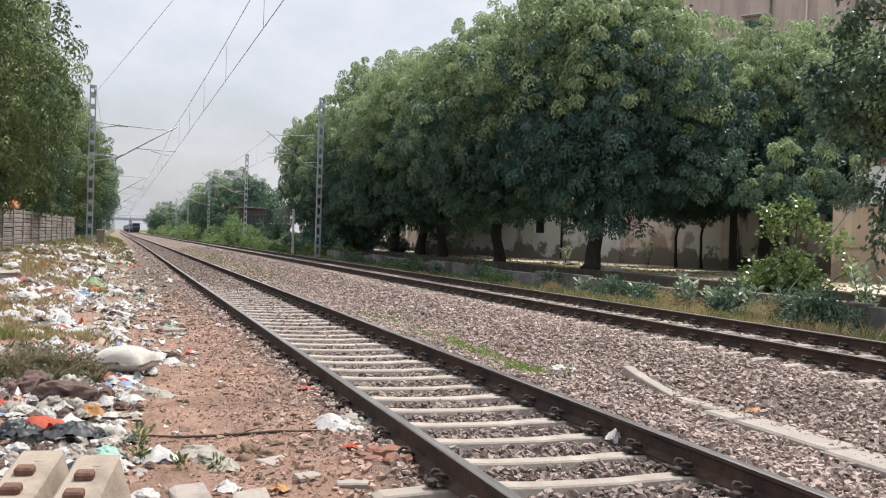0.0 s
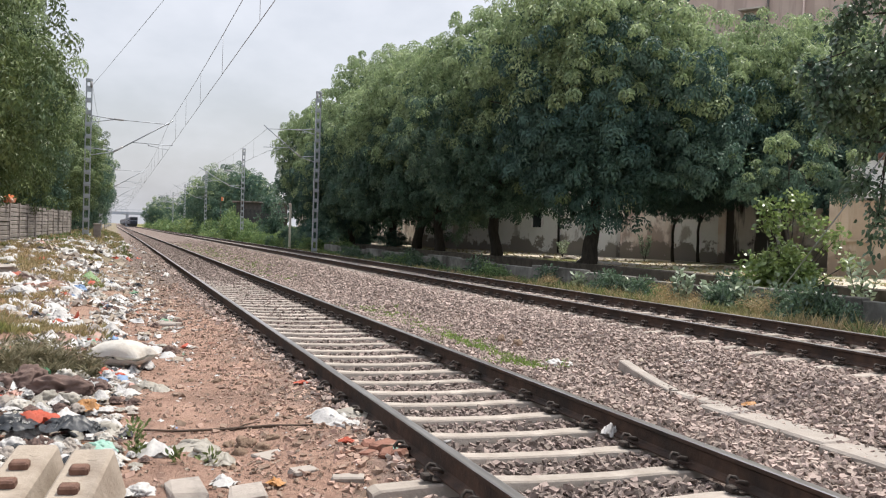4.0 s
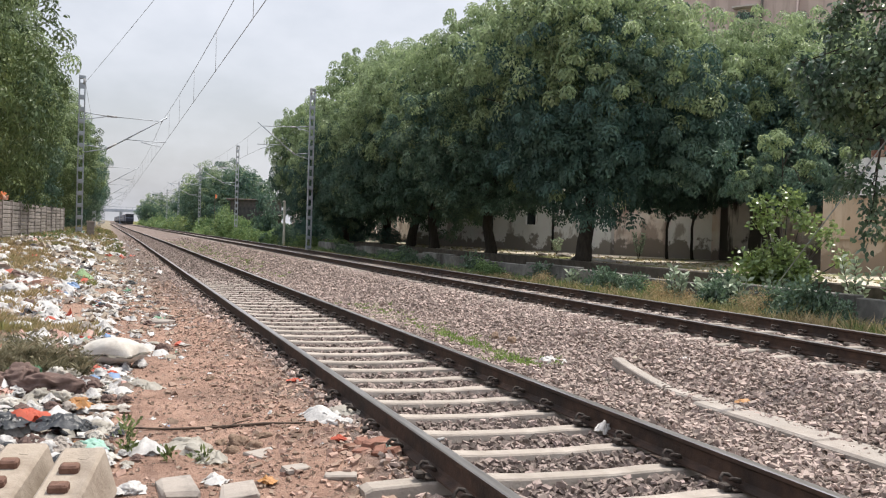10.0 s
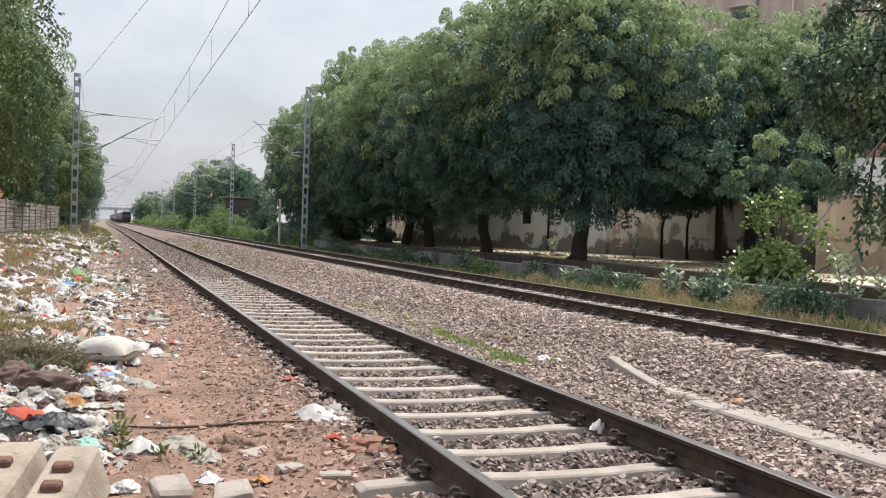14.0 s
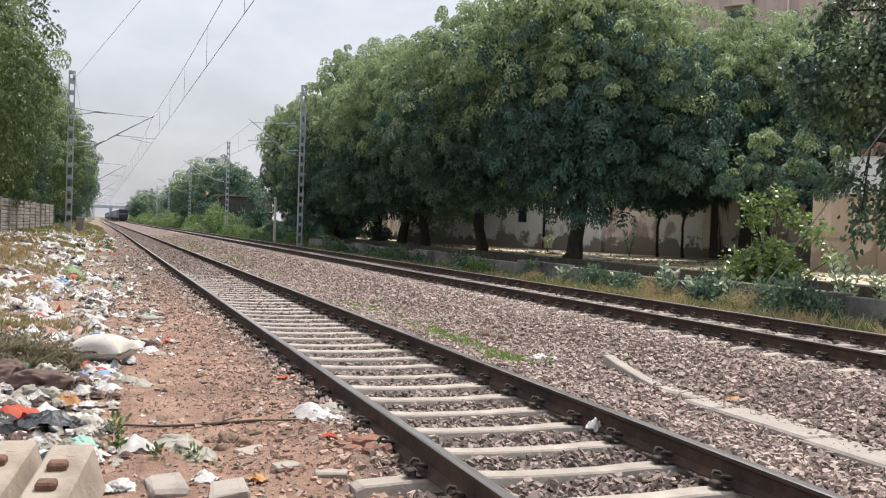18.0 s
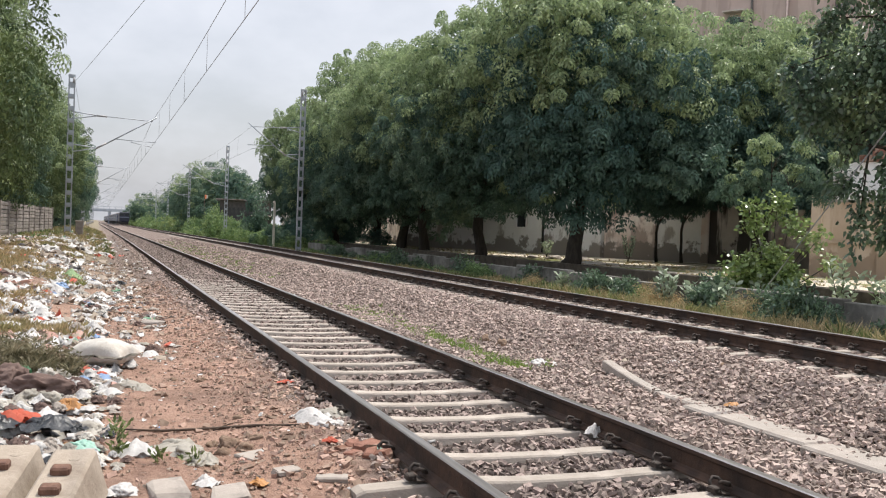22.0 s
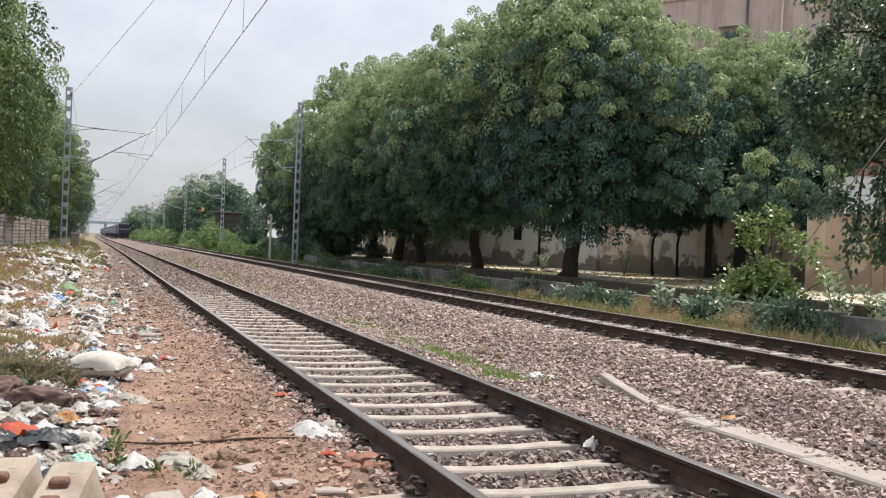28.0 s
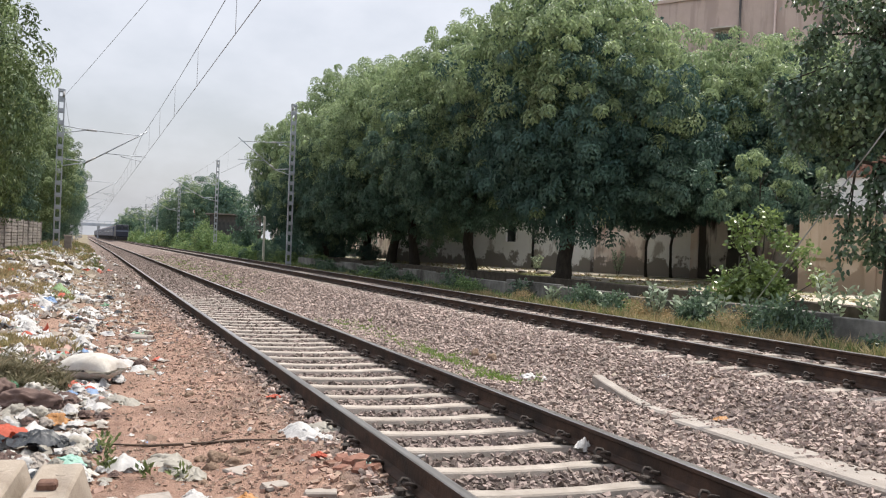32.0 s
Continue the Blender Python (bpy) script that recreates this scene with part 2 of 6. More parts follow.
def ground_material():
    """Trodden soil by the line, ballast under the tracks, weeds beyond, a pale yard behind the wall."""
    m = bpy.data.materials.new("open_ground")
    m.use_nodes = True
    n, l = m.node_tree.nodes, m.node_tree.links
    b = n["Principled BSDF"]
    b.inputs["Roughness"].default_value = 0.95
    b.inputs["Specular IOR Level"].default_value = 0.2
    tc = n.new("ShaderNodeTexCoord")
    sp = n.new("ShaderNodeSeparateXYZ")
    l.new(tc.outputs["Object"], sp.inputs["Vector"])

    def noise_of(s, detail=5.0, rough=0.6):
        t = n.new("ShaderNodeTexNoise")
        t.inputs["Scale"].default_value, t.inputs["Detail"].default_value, t.inputs["Roughness"].default_value = s, detail, rough
        l.new(tc.outputs["Object"], t.inputs["Vector"])
        return t.outputs["Fac"]

    def span(v, lo, hi):
        r = n.new("ShaderNodeMapRange")
        r.inputs["From Min"].default_value, r.inputs["From Max"].default_value = lo, hi
        l.new(v, r.inputs["Value"])
        return r.outputs["Result"]

    def mixed(fac, a, bb):
        x = n.new("ShaderNodeMix")
        x.data_type = "RGBA"
        for k, v in (("A", a), ("B", bb)):
            if isinstance(v, tuple):
                x.inputs[k].default_value = (*v, 1)
            else:
                l.new(v, x.inputs[k])
        l.new(fac, x.inputs["Factor"])
        return x.outputs["Result"]

    def maths(op, a, bb):
        x = n.new("ShaderNodeMath")
        x.operation = op
        for i, v in enumerate((a, bb)):
            if isinstance(v, (int, float)):
                x.inputs[i].default_value = v
            else:
                l.new(v, x.inputs[i])
        return x.outputs[0]

    wob = maths("MULTIPLY", maths("SUBTRACT", noise_of(1.1), 0.5), 1.6)
    xx = maths("ADD", sp.outputs["X"], wob)
    soil = mixed(span(noise_of(3.0), 0.35, 0.65), (0.285, 0.174, 0.129), (0.43, 0.278, 0.21))
    soil = mixed(span(noise_of(0.7), 0.5, 0.7), soil, (0.235, 0.155, 0.12))
    soil = mixed(span(noise_of(31.0, 6.0, 0.75), 0.58, 0.72), soil, (0.42, 0.33, 0.27))
    gravel = mixed(span(noise_of(22.0, 3.0, 0.8), 0.3, 0.7), (0.075, 0.056, 0.048), (0.3, 0.236, 0.205))
    gravel = mixed(span(noise_of(0.5), 0.45, 0.75), gravel, (0.165, 0.13, 0.112))
    bed = mixed(span(noise_of(22.0, 3.0, 0.8), 0.3, 0.7), (0.06, 0.045, 0.04), (0.16, 0.125, 0.112))
    gravel = mixed(span(maths("ABSOLUTE", maths("SUBTRACT", sp.outputs["X"], 2.818), 0), 1.0, 0.7), gravel, bed)
    weeds = mixed(span(noise_of(4.0), 0.35, 0.65), (0.1, 0.13, 0.04), (0.28, 0.23, 0.1))
    yard = mixed(span(noise_of(1.3), 0.35, 0.65), (0.54, 0.46, 0.36), (0.7, 0.63, 0.53))
    yard = mixed(span(noise_of(0.35), 0.5, 0.62), yard, (0.2, 0.21, 0.08))
    pale = mixed(span(noise_of(0.9), 0.35, 0.6), (0.21, 0.165, 0.135), (0.2, 0.18, 0.115))
    soil = mixed(span(noise_of(9.0, 6.0, 0.8), 0.6, 0.68), soil, (0.14, 0.1, 0.08))
    far = span(sp.outputs["Y"], 14.0, 34.0)
    left = mixed(far, soil, pale)
    col = mixed(span(maths("ADD", xx, maths("MULTIPLY", far, 1.1)), 1.2, 1.75), left, gravel)
    col = mixed(span(xx, 10.7, 11.4), col, weeds)
    col = mixed(maths("MULTIPLY", span(sp.outputs["X"], 17.2, 17.25), span(sp.outputs["Y"], 92.0, 80.0)), col, yard)
    l.new(col, b.inputs["Base Color"])
    bp = n.new("ShaderNodeBump")
    bp.inputs["Strength"].default_value, bp.inputs["Distance"].default_value = 1.0, 0.05
    l.new(noise_of(26.0, 6.0, 0.7), bp.inputs["Height"])
    l.new(bp.outputs["Normal"], b.inputs["Normal"])
    return m


def plaster_material(name, base, second, stain, low, streaks=1.0, bare=0.5, run=(1.4, 0.16)):
    """Old limewashed plaster with rain streaks and a damp, sooty foot."""
    m = mat(name, base, second, 1.3, 0.92, 0.25, None, fine=14)
    n, l = m.node_tree.nodes, m.node_tree.links
    b = n["Principled BSDF"]
    src = b.inputs["Base Color"].links[0].from_socket
    tc = n.new("ShaderNodeTexCoord")
    mp = n.new("ShaderNodeMapping")
    mp.inputs["Scale"].default_value = (run[0], run[0], run[1])
    l.new(tc.outputs["Object"], mp.inputs["Vector"])
    t = n.new("ShaderNodeTexNoise")
    t.inputs["Scale"].default_value, t.inputs["Detail"].default_value, t.inputs["Roughness"].default_value = 1.0, 6, 0.62
    l.new(mp.outputs["Vector"], t.inputs["Vector"])
    r = n.new("ShaderNodeMapRange")
    r.inputs["From Min"].default_value, r.inputs["From Max"].default_value = bare, bare + 0.07
    r.inputs["To Max"].default_value = streaks
    l.new(t.outputs["Fac"], r.inputs["Value"])
    x = n.new("ShaderNodeMix")
    x.data_type = "RGBA"
    l.new(r.outputs["Result"], x.inputs["Factor"])
    l.new(src, x.inputs["A"])
    x.inputs["B"].default_value = (*stain, 1)
    sp = n.new("ShaderNodeSeparateXYZ")
    l.new(tc.outputs["Object"], sp.inputs["Vector"])
    t2 = n.new("ShaderNodeTexNoise")
    t2.inputs["Scale"].default_value, t2.inputs["Detail"].default_value, t2.inputs["Roughness"].default_value = 0.8, 7, 0.65
    l.new(tc.outputs["Object"], t2.inputs["Vector"])
    a = n.new("ShaderNodeMath")
    a.operation = "MULTIPLY_ADD"
    a.inputs[1].default_value, a.inputs[2].default_value = -4.2, 1.65
    l.new(t2.outputs["Fac"], a.inputs[0])
    s = n.new("ShaderNodeMath")
    l.new(sp.outputs["Z"], s.inputs[0])
    l.new(a.outputs[0], s.inputs[1])
    r2 = n.new("ShaderNodeMapRange")
    r2.inputs["From Min"].default_value, r2.inputs["From Max"].default_value = 0.2, 0.42
    l.new(s.outputs[0], r2.inputs["Value"])
    y = n.new("ShaderNodeMix")
    y.data_type = "RGBA"
    l.new(r2.outputs["Result"], y.inputs["Factor"])
    y.inputs["A"].default_value = (*low, 1)
    l.new(x.outputs["Result"], y.inputs["B"])
    l.new(y.outputs["Result"], b.inputs["Base Color"])
    return m


M_GROUND = ground_material()
M_PLASTER = plaster_material("stained_plaster", (0.78, 0.65, 0.57), (0.9, 0.84, 0.78), (0.42, 0.32, 0.265), (0.28, 0.235, 0.2), 0.85, 0.49, (0.9, 0.5))
M_WHITEWASH = plaster_material("whitewashed_plaster", (0.88, 0.87, 0.85), (0.93, 0.925, 0.91), (0.36, 0.32, 0.28), (0.3, 0.27, 0.24), 0.8, 0.57, (0.8, 0.4))
M_SOOTWALL = plaster_material("sooty_plaster", (0.62, 0.58, 0.53), (0.75, 0.72, 0.68), (0.045, 0.04, 0.035), (0.12, 0.1, 0.09), 0.95, 0.43)
M_PINK = plaster_material("pinkish_render", (0.48, 0.375, 0.33), (0.54, 0.43, 0.385), (0.37, 0.285, 0.25), (0.34, 0.26, 0.22), 0.6)
M_CREAMWALL = plaster_material("cream_render", (0.5, 0.4, 0.3), (0.6, 0.49, 0.38), (0.4, 0.29, 0.2), (0.33, 0.25, 0.18), 0.5)


# ---- building blocks ----
def step(lo, hi, v):
    k = min(1.0, max(0.0, (v - lo) / (hi - lo)))
    return k * k * (3 - 2 * k)


def part(name, data, material, parent=None, label="", m=None):
    """One mesh object, from a bmesh or a mesh, under a thing or a part."""
    if isinstance(data, bmesh.types.BMesh):
        me = bpy.data.meshes.new(name)
        data.to_mesh(me)
        data.free()
        data = me
    if material and not data.materials:
        data.materials.append(material)
    ob = new(name, data)
    if parent:
        ob.parent = parent
    if m is not None:
        ob.matrix_basis = m
    if label:
        ob["label"] = label
    return ob


def thing(name, x, y, z, label, category, group="", rz=0.0, kind=""):
    ob = new(name)
    ob.empty_display_size = 0.2
    ob.matrix_basis = pose(x, y, z, 0, 0, rz)
    return tagged(ob, label, category, group, kind)


def mesh_of(name, verts, faces, material=None, smooth=False):
    """A mesh from arrays of points and of equal-sided faces."""
    verts, faces = np.asarray(verts, np.float32), np.asarray(faces, np.int32)
    me = bpy.data.meshes.new(name)
    k = faces.shape[1]
    me.vertices.add(len(verts))
    me.vertices.foreach_set("co", verts.ravel())
    me.loops.add(faces.size)
    me.loops.foreach_set("vertex_index", faces.ravel())
    me.polygons.add(len(faces))
    me.polygons.foreach_set("loop_start", np.arange(0, faces.size, k, dtype=np.int32))
    me.polygons.foreach_set("use_smooth", np.full(len(faces), smooth))
    me.update(calc_edges=True)
    me.validate()
    if material:
        me.materials.append(material)
    return me


def box(bm, x0, x1, y0, y1, z0, z1, bevel=0.0):
    g = bmesh.ops.create_cube(bm, size=1.0)
    for v in g["verts"]:
        v.co = Vector(((x0 + x1) / 2 + v.co.x * (x1 - x0), (y0 + y1) / 2 + v.co.y * (y1 - y0), (z0 + z1) / 2 + v.co.z * (z1 - z0)))
    if bevel:
        edges = list({e for v in g["verts"] for e in v.link_edges})
        bmesh.ops.bevel(bm, geom=edges, offset=bevel, segments=1, affect="EDGES", profile=0.7)
    return bm


def block(x0, x1, y0, y1, z0, z1, bevel=0.0):
    return box(bmesh.new(), x0, x1, y0, y1, z0, z1, bevel)


def tube(bm, pts, radii, sides=8):
    """A tapered tube along points."""
    pts = [Vector(p) for p in pts]
    rings = []
    for i, p in enumerate(pts):
        d = (pts[min(i + 1, len(pts) - 1)] - pts[max(i - 1, 0)]).normalized()
        side = d.cross(Vector((0.31, 0.95, 0.1))).normalized()
        other = d.cross(side)
        rings.append([bm.verts.new(p + (side * math.cos(a) + other * math.sin(a)) * radii[i]) for a in [2 * math.pi * k / sides for k in range(sides)]])
    for a, b in zip(rings, rings[1:]):
        for k in range(sides):
            f = bm.faces.new((a[k], a[(k + 1) % sides], b[(k + 1) % sides], b[k]))
            f.smooth = True
    bm.faces.new(rings[0][::-1])
    bm.faces.new(rings[-1])
    return bm


def rod(a, b, r, sides=6, bm=None):
    return tube(bm or bmesh.new(), [a, b], [r, r], sides)


def extrude_profile(profile, y0, y1, n=1, curve=None):
    """A closed outline in x, z drawn along y."""
    bm = bmesh.new()
    rings = [[bm.verts.new((x + (curve(y0 + (y1 - y0) * i / n) if curve else 0.0), y0 + (y1 - y0) * i / n, z)) for x, z in profile] for i in range(n + 1)]
    k = len(profile)
    for a, b in zip(rings, rings[1:]):
        for i in range(k):
            bm.faces.new((a[i], b[i], b[(i + 1) % k], a[(i + 1) % k]))
    bm.faces.new(rings[0])
    bm.faces.new(rings[-1][::-1])
    bmesh.ops.recalc_face_normals(bm, faces=bm.faces)
    return bm


# ---- the lie of the land ----
T1, T2 = 2.818, 9.177          # the middles of the two tracks
T2_Z = 0.105                  # how much higher the second track lies
WALL_X, YARD_X, YARD_Z = 13.5, 17.3, 0.5


def gz(x, y):
    """Height of the ground."""
    if x < 1.6:
        rise = 0.12 + 0.66 * step(6, 36, y)
        z = -0.05 + rise * step(1.0, -1.7, x)
        z += 0.035 * noise.noise(Vector((x * 0.9, y * 0.9, 0))) * step(1.6, 0.6, x)
        z += 0.085 * step(0.7, 1.4, x) * step(5.15, 5.6, y)
        return z + 0.012 * noise.noise(Vector((x * 4, y * 4, 3)))
    if x < 4.4:
        return -0.055 + 0.09 * step(1.93, 1.86, x) * step(5.15, 5.6, y)
    if x < 7.7:
        z = -0.055 - 0.07 * step(4.4, 5.0, x) + (0.07 + T2_Z + 0.05) * step(5.2, 7.0, x) - 0.05 * step(7.2, 7.7, x)
        return z + 0.02 * noise.noise(Vector((x * 1.2, y * 0.8, 7)))
    if x < 10.9:
        return T2_Z - 0.055
    if x < YARD_X - 0.02:
        z = T2_Z - 0.055 - 0.2 * step(10.9, 12.2, x)
        return z + 0.05 * noise.noise(Vector((x * 0.7, y * 0.7, 5))) * step(11, 12, x)
    return YARD_Z + 0.02 * noise.noise(Vector((x * 0.5, y * 0.5, 1)))


def build_ground():
    xs = sorted({-900, -300, -100, -50, -25, -15, -10, -8, *np.arange(-6, 1.8, 0.12).round(3), *np.arange(1.8, 2.0, 0.04).round(3), *np.arange(2.1, 12.4, 0.3).round(3), *np.arange(12.5, 17.5, 0.5).round(3), YARD_X - 0.04, YARD_X, 18.5, 20, 22, 26, 35, 60, 150, 400, 1000})
    ys = sorted({-60, -20, -5, *np.arange(0, 16, 0.12).round(3), *np.arange(16, 40, 0.4).round(3), *range(40, 100, 3), *range(100, 400, 20), 500, 700, 1000, 2000, 4000})
    verts = [(x, y, gz(x, y)) for y in ys for x in xs]
    w = len(xs)
    faces = [(j * w + i, j * w + i + 1, (j + 1) * w + i + 1, (j + 1) * w + i) for j in range(len(ys) - 1) for i in range(w - 1)]
    ob = new("ground", mesh_of("ground", verts, faces, M_GROUND, True))
    tagged(ob, "bare reddish soil beside railway ballast, weeds and a pale dusty yard", "ground", kind="structure")


build_ground()

# ---- the permanent way ----
RAIL = [(-0.068, 0.0), (0.068, 0.0), (0.068, 0.012), (0.022, 0.026), (0.01, 0.04), (0.01, 0.125), (0.033, 0.14), (0.0345, 0.166), (0.028, 0.1715), (-0.028, 0.1715), (-0.0345, 0.166), (-0.033, 0.14), (-0.01, 0.125), (-0.01, 0.04), (-0.022, 0.026), (-0.068, 0.012)]


def bend(y):
    """The line swings a little to the left far off."""
    k = max(0.0, y - 60.0)
    return -0.0062 * k * k / (k + 40.0)


def build_rail(x, z, label):
    ob = thing("rail", x, 0, z, label, "rail", "running rails")
    part("web_and_foot", extrude_profile(RAIL[:7] + RAIL[11:], -40, 620, 33, bend), M_RAILSIDE, ob, "rust-brown web and foot")
    part("head", extrude_profile([(0.033, 0.14), (0.0345, 0.1655), (-0.0345, 0.1655), (-0.033, 0.14)], -40, 620, 33, bend), M_RAILSIDE, ob)
    part("running_surface", extrude_profile([(0.0345, 0.1655), (0.028, 0.1715), (-0.028, 0.1715), (-0.0345, 0.1655)], -40, 620, 33, bend), M_RAILTOP, ob, "worn shiny running surface")
    return ob


HALF = 1.676 / 2 + 0.0345
CANT = 0.028                  # the near rail of the first track lies this much higher
for xc, dz in ((T1, 0.0), (T2, T2_Z)):
    for s in (-1, 1):
        build_rail(xc + s * HALF, dz + 0.0085 + (CANT if xc == T1 and s < 0 else 0.0), "rusty brown steel rail with a worn shiny head")


def sleeper_mesh():
    """A prestressed sleeper, 2.75 m, dipped in the middle."""
    bm = bmesh.new()
    xs = [-1.375, -1.33, -0.95, -0.6, -0.3, 0, 0.3, 0.6, 0.95, 1.33, 1.375]
    rings = []
    for x in xs:
        a = abs(x)
        top = 0.0 - 0.014 * step(0.62, 0.25, a) - (0.02 if a > 1.35 else 0) + (-0.02 * step(1.1, 1.37, a))
        wt, wb = 0.078 - 0.008 * step(0.6, 0.2, a), 0.125
        rings.append([bm.verts.new(v) for v in ((x, -wb, -0.2), (x, wb, -0.2), (x, wt, top - 0.012), (x, wt - 0.012, top), (x, -wt + 0.012, top), (x, -wt, top - 0.012))])
    for a, b in zip(rings, rings[1:]):
        for i in range(6):
            bm.faces.new((a[i], a[(i + 1) % 6], b[(i + 1) % 6], b[i]))
    bm.faces.new(rings[0][::-1])
    bm.faces.new(rings[-1])
    bmesh.ops.recalc_face_normals(bm, faces=bm.faces)
    return bm


def clip_mesh():
    """A sprung clip: a bent round bar with its toe on the rail foot."""
    bm = bmesh.new()
    pts = [(-0.075, -0.05, 0.012), (-0.075, 0.03, 0.02), (-0.07, 0.06, 0.05), (-0.04, 0.075, 0.075), (-0.005, 0.06, 0.07), (0.0, 0.01, 0.045), (0.005, -0.035, 0.05), (-0.02, -0.06, 0.07), (-0.045, -0.045, 0.075), (-0.05, -0.005, 0.06)]
    tube(bm, pts, [0.0125] * len(pts), 6)
    box(bm, -0.115, -0.055, -0.04, 0.03, 0.0, 0.04, 0.008)
    box(bm, -0.06, 0.0, -0.06, 0.06, 0.0, 0.008)
    return bm


def build_sleepers():
    first = {}
    rest = []
    clip = None
    for xc, dz, start, count in ((T1, 0.0, 2.63 - 0.602 * 18, 208), (T2, T2_Z, 4.772 - 0.602 * 18, 194)):
        for i in range(count):
            y = start + 0.602 * i
            key = "near" if i < 58 else "far"
            m = pose(xc + bend(y) + random.uniform(-0.015, 0.015), y, dz + random.uniform(-0.012, 0.0) + (CANT / 2 if xc == T1 else 0.0), 0, math.degrees(CANT / 2 / HALF) if xc == T1 else 0.0, random.uniform(-0.5, 0.5))
            if i >= 148:
                rest.append(m)
                continue
            if key in first:
                copy_thing(first[key], m)
                continue
            ob = part("concrete_sleeper", sleeper_mesh(), M_CONC, m=m) if not first else part("concrete_sleeper", next(iter(first.values())).data, None, m=m)
            tagged(ob, "pale grey concrete railway sleeper bedded in ballast", "sleeper", "sleepers under the rails")
            first[key] = ob
            if key == "near":
                for s in (-1, 1):
                    for side in (-1, 1):
                        c = part("rail_clip", clip or clip_mesh(), M_CLIP, ob, "dark iron spring clip", pose(s * HALF + side * 0.068, 0, 0.012, 0, 0, 0 if side < 0 else 180))
                        clip = clip or c.data
    me = next(iter(first.values())).data
    n = len(me.vertices)
    vs = [tuple(m @ v.co) for m in rest for v in me.vertices]
    fs = [tuple(k + n * i for k in p.vertices) for i in range(len(rest)) for p in me.polygons]
    far = bpy.data.meshes.new("far_sleepers")
    far.from_pydata(vs, [], fs)
    far.materials.append(M_CONC)
    tagged(new("far_sleepers", far), "concrete sleepers far along both tracks", "sleepers", kind="stuff")


build_sleepers()


# ---- loose stone ----
CUBE_V = np.array([(x, y, z) for x in (-1, 1) for y in (-1, 1) for z in (-1, 1)], float)
CUBE_F = np.array([(0, 1, 3, 2), (4, 6, 7, 5), (0, 4, 5, 1), (2, 3, 7, 6), (0, 2, 6, 4), (1, 5, 7, 3)])


def turned(rng, n, tilt=1.0):
    """n random rotations."""
    q = rng.normal(size=(n, 4))
    q[:, 1:3] *= tilt
    q /= np.linalg.norm(q, axis=1)[:, None]
    w, x, y, z = q.T
    return np.stack([1 - 2 * (y * y + z * z), 2 * (x * y - z * w), 2 * (x * z + y * w), 2 * (x * y + z * w), 1 - 2 * (x * x + z * z), 2 * (y * z - x * w), 2 * (x * z - y * w), 2 * (y * z + x * w), 1 - 2 * (x * x + y * y)], 1).reshape(n, 3, 3)


def stones(rng, places, sizes):
    """Angular stones: cubes with their corners pulled about."""
    n = len(places)
    v = CUBE_V[None] * (1 + rng.uniform(-0.45, 0.25, (n, 8, 3)))
    v *= rng.uniform(0.55, 1.2, (n, 1, 3)) * np.array([1.35, 1.05, 0.56]) * sizes[:, None, None]
    v = np.einsum("nij,nkj->nki", turned(rng, n, 0.3), v) + places[:, None]
    f = CUBE_F[None] + 8 * np.arange(n)[:, None, None]
    return v.reshape(-1, 3), f.reshape(-1, 4)


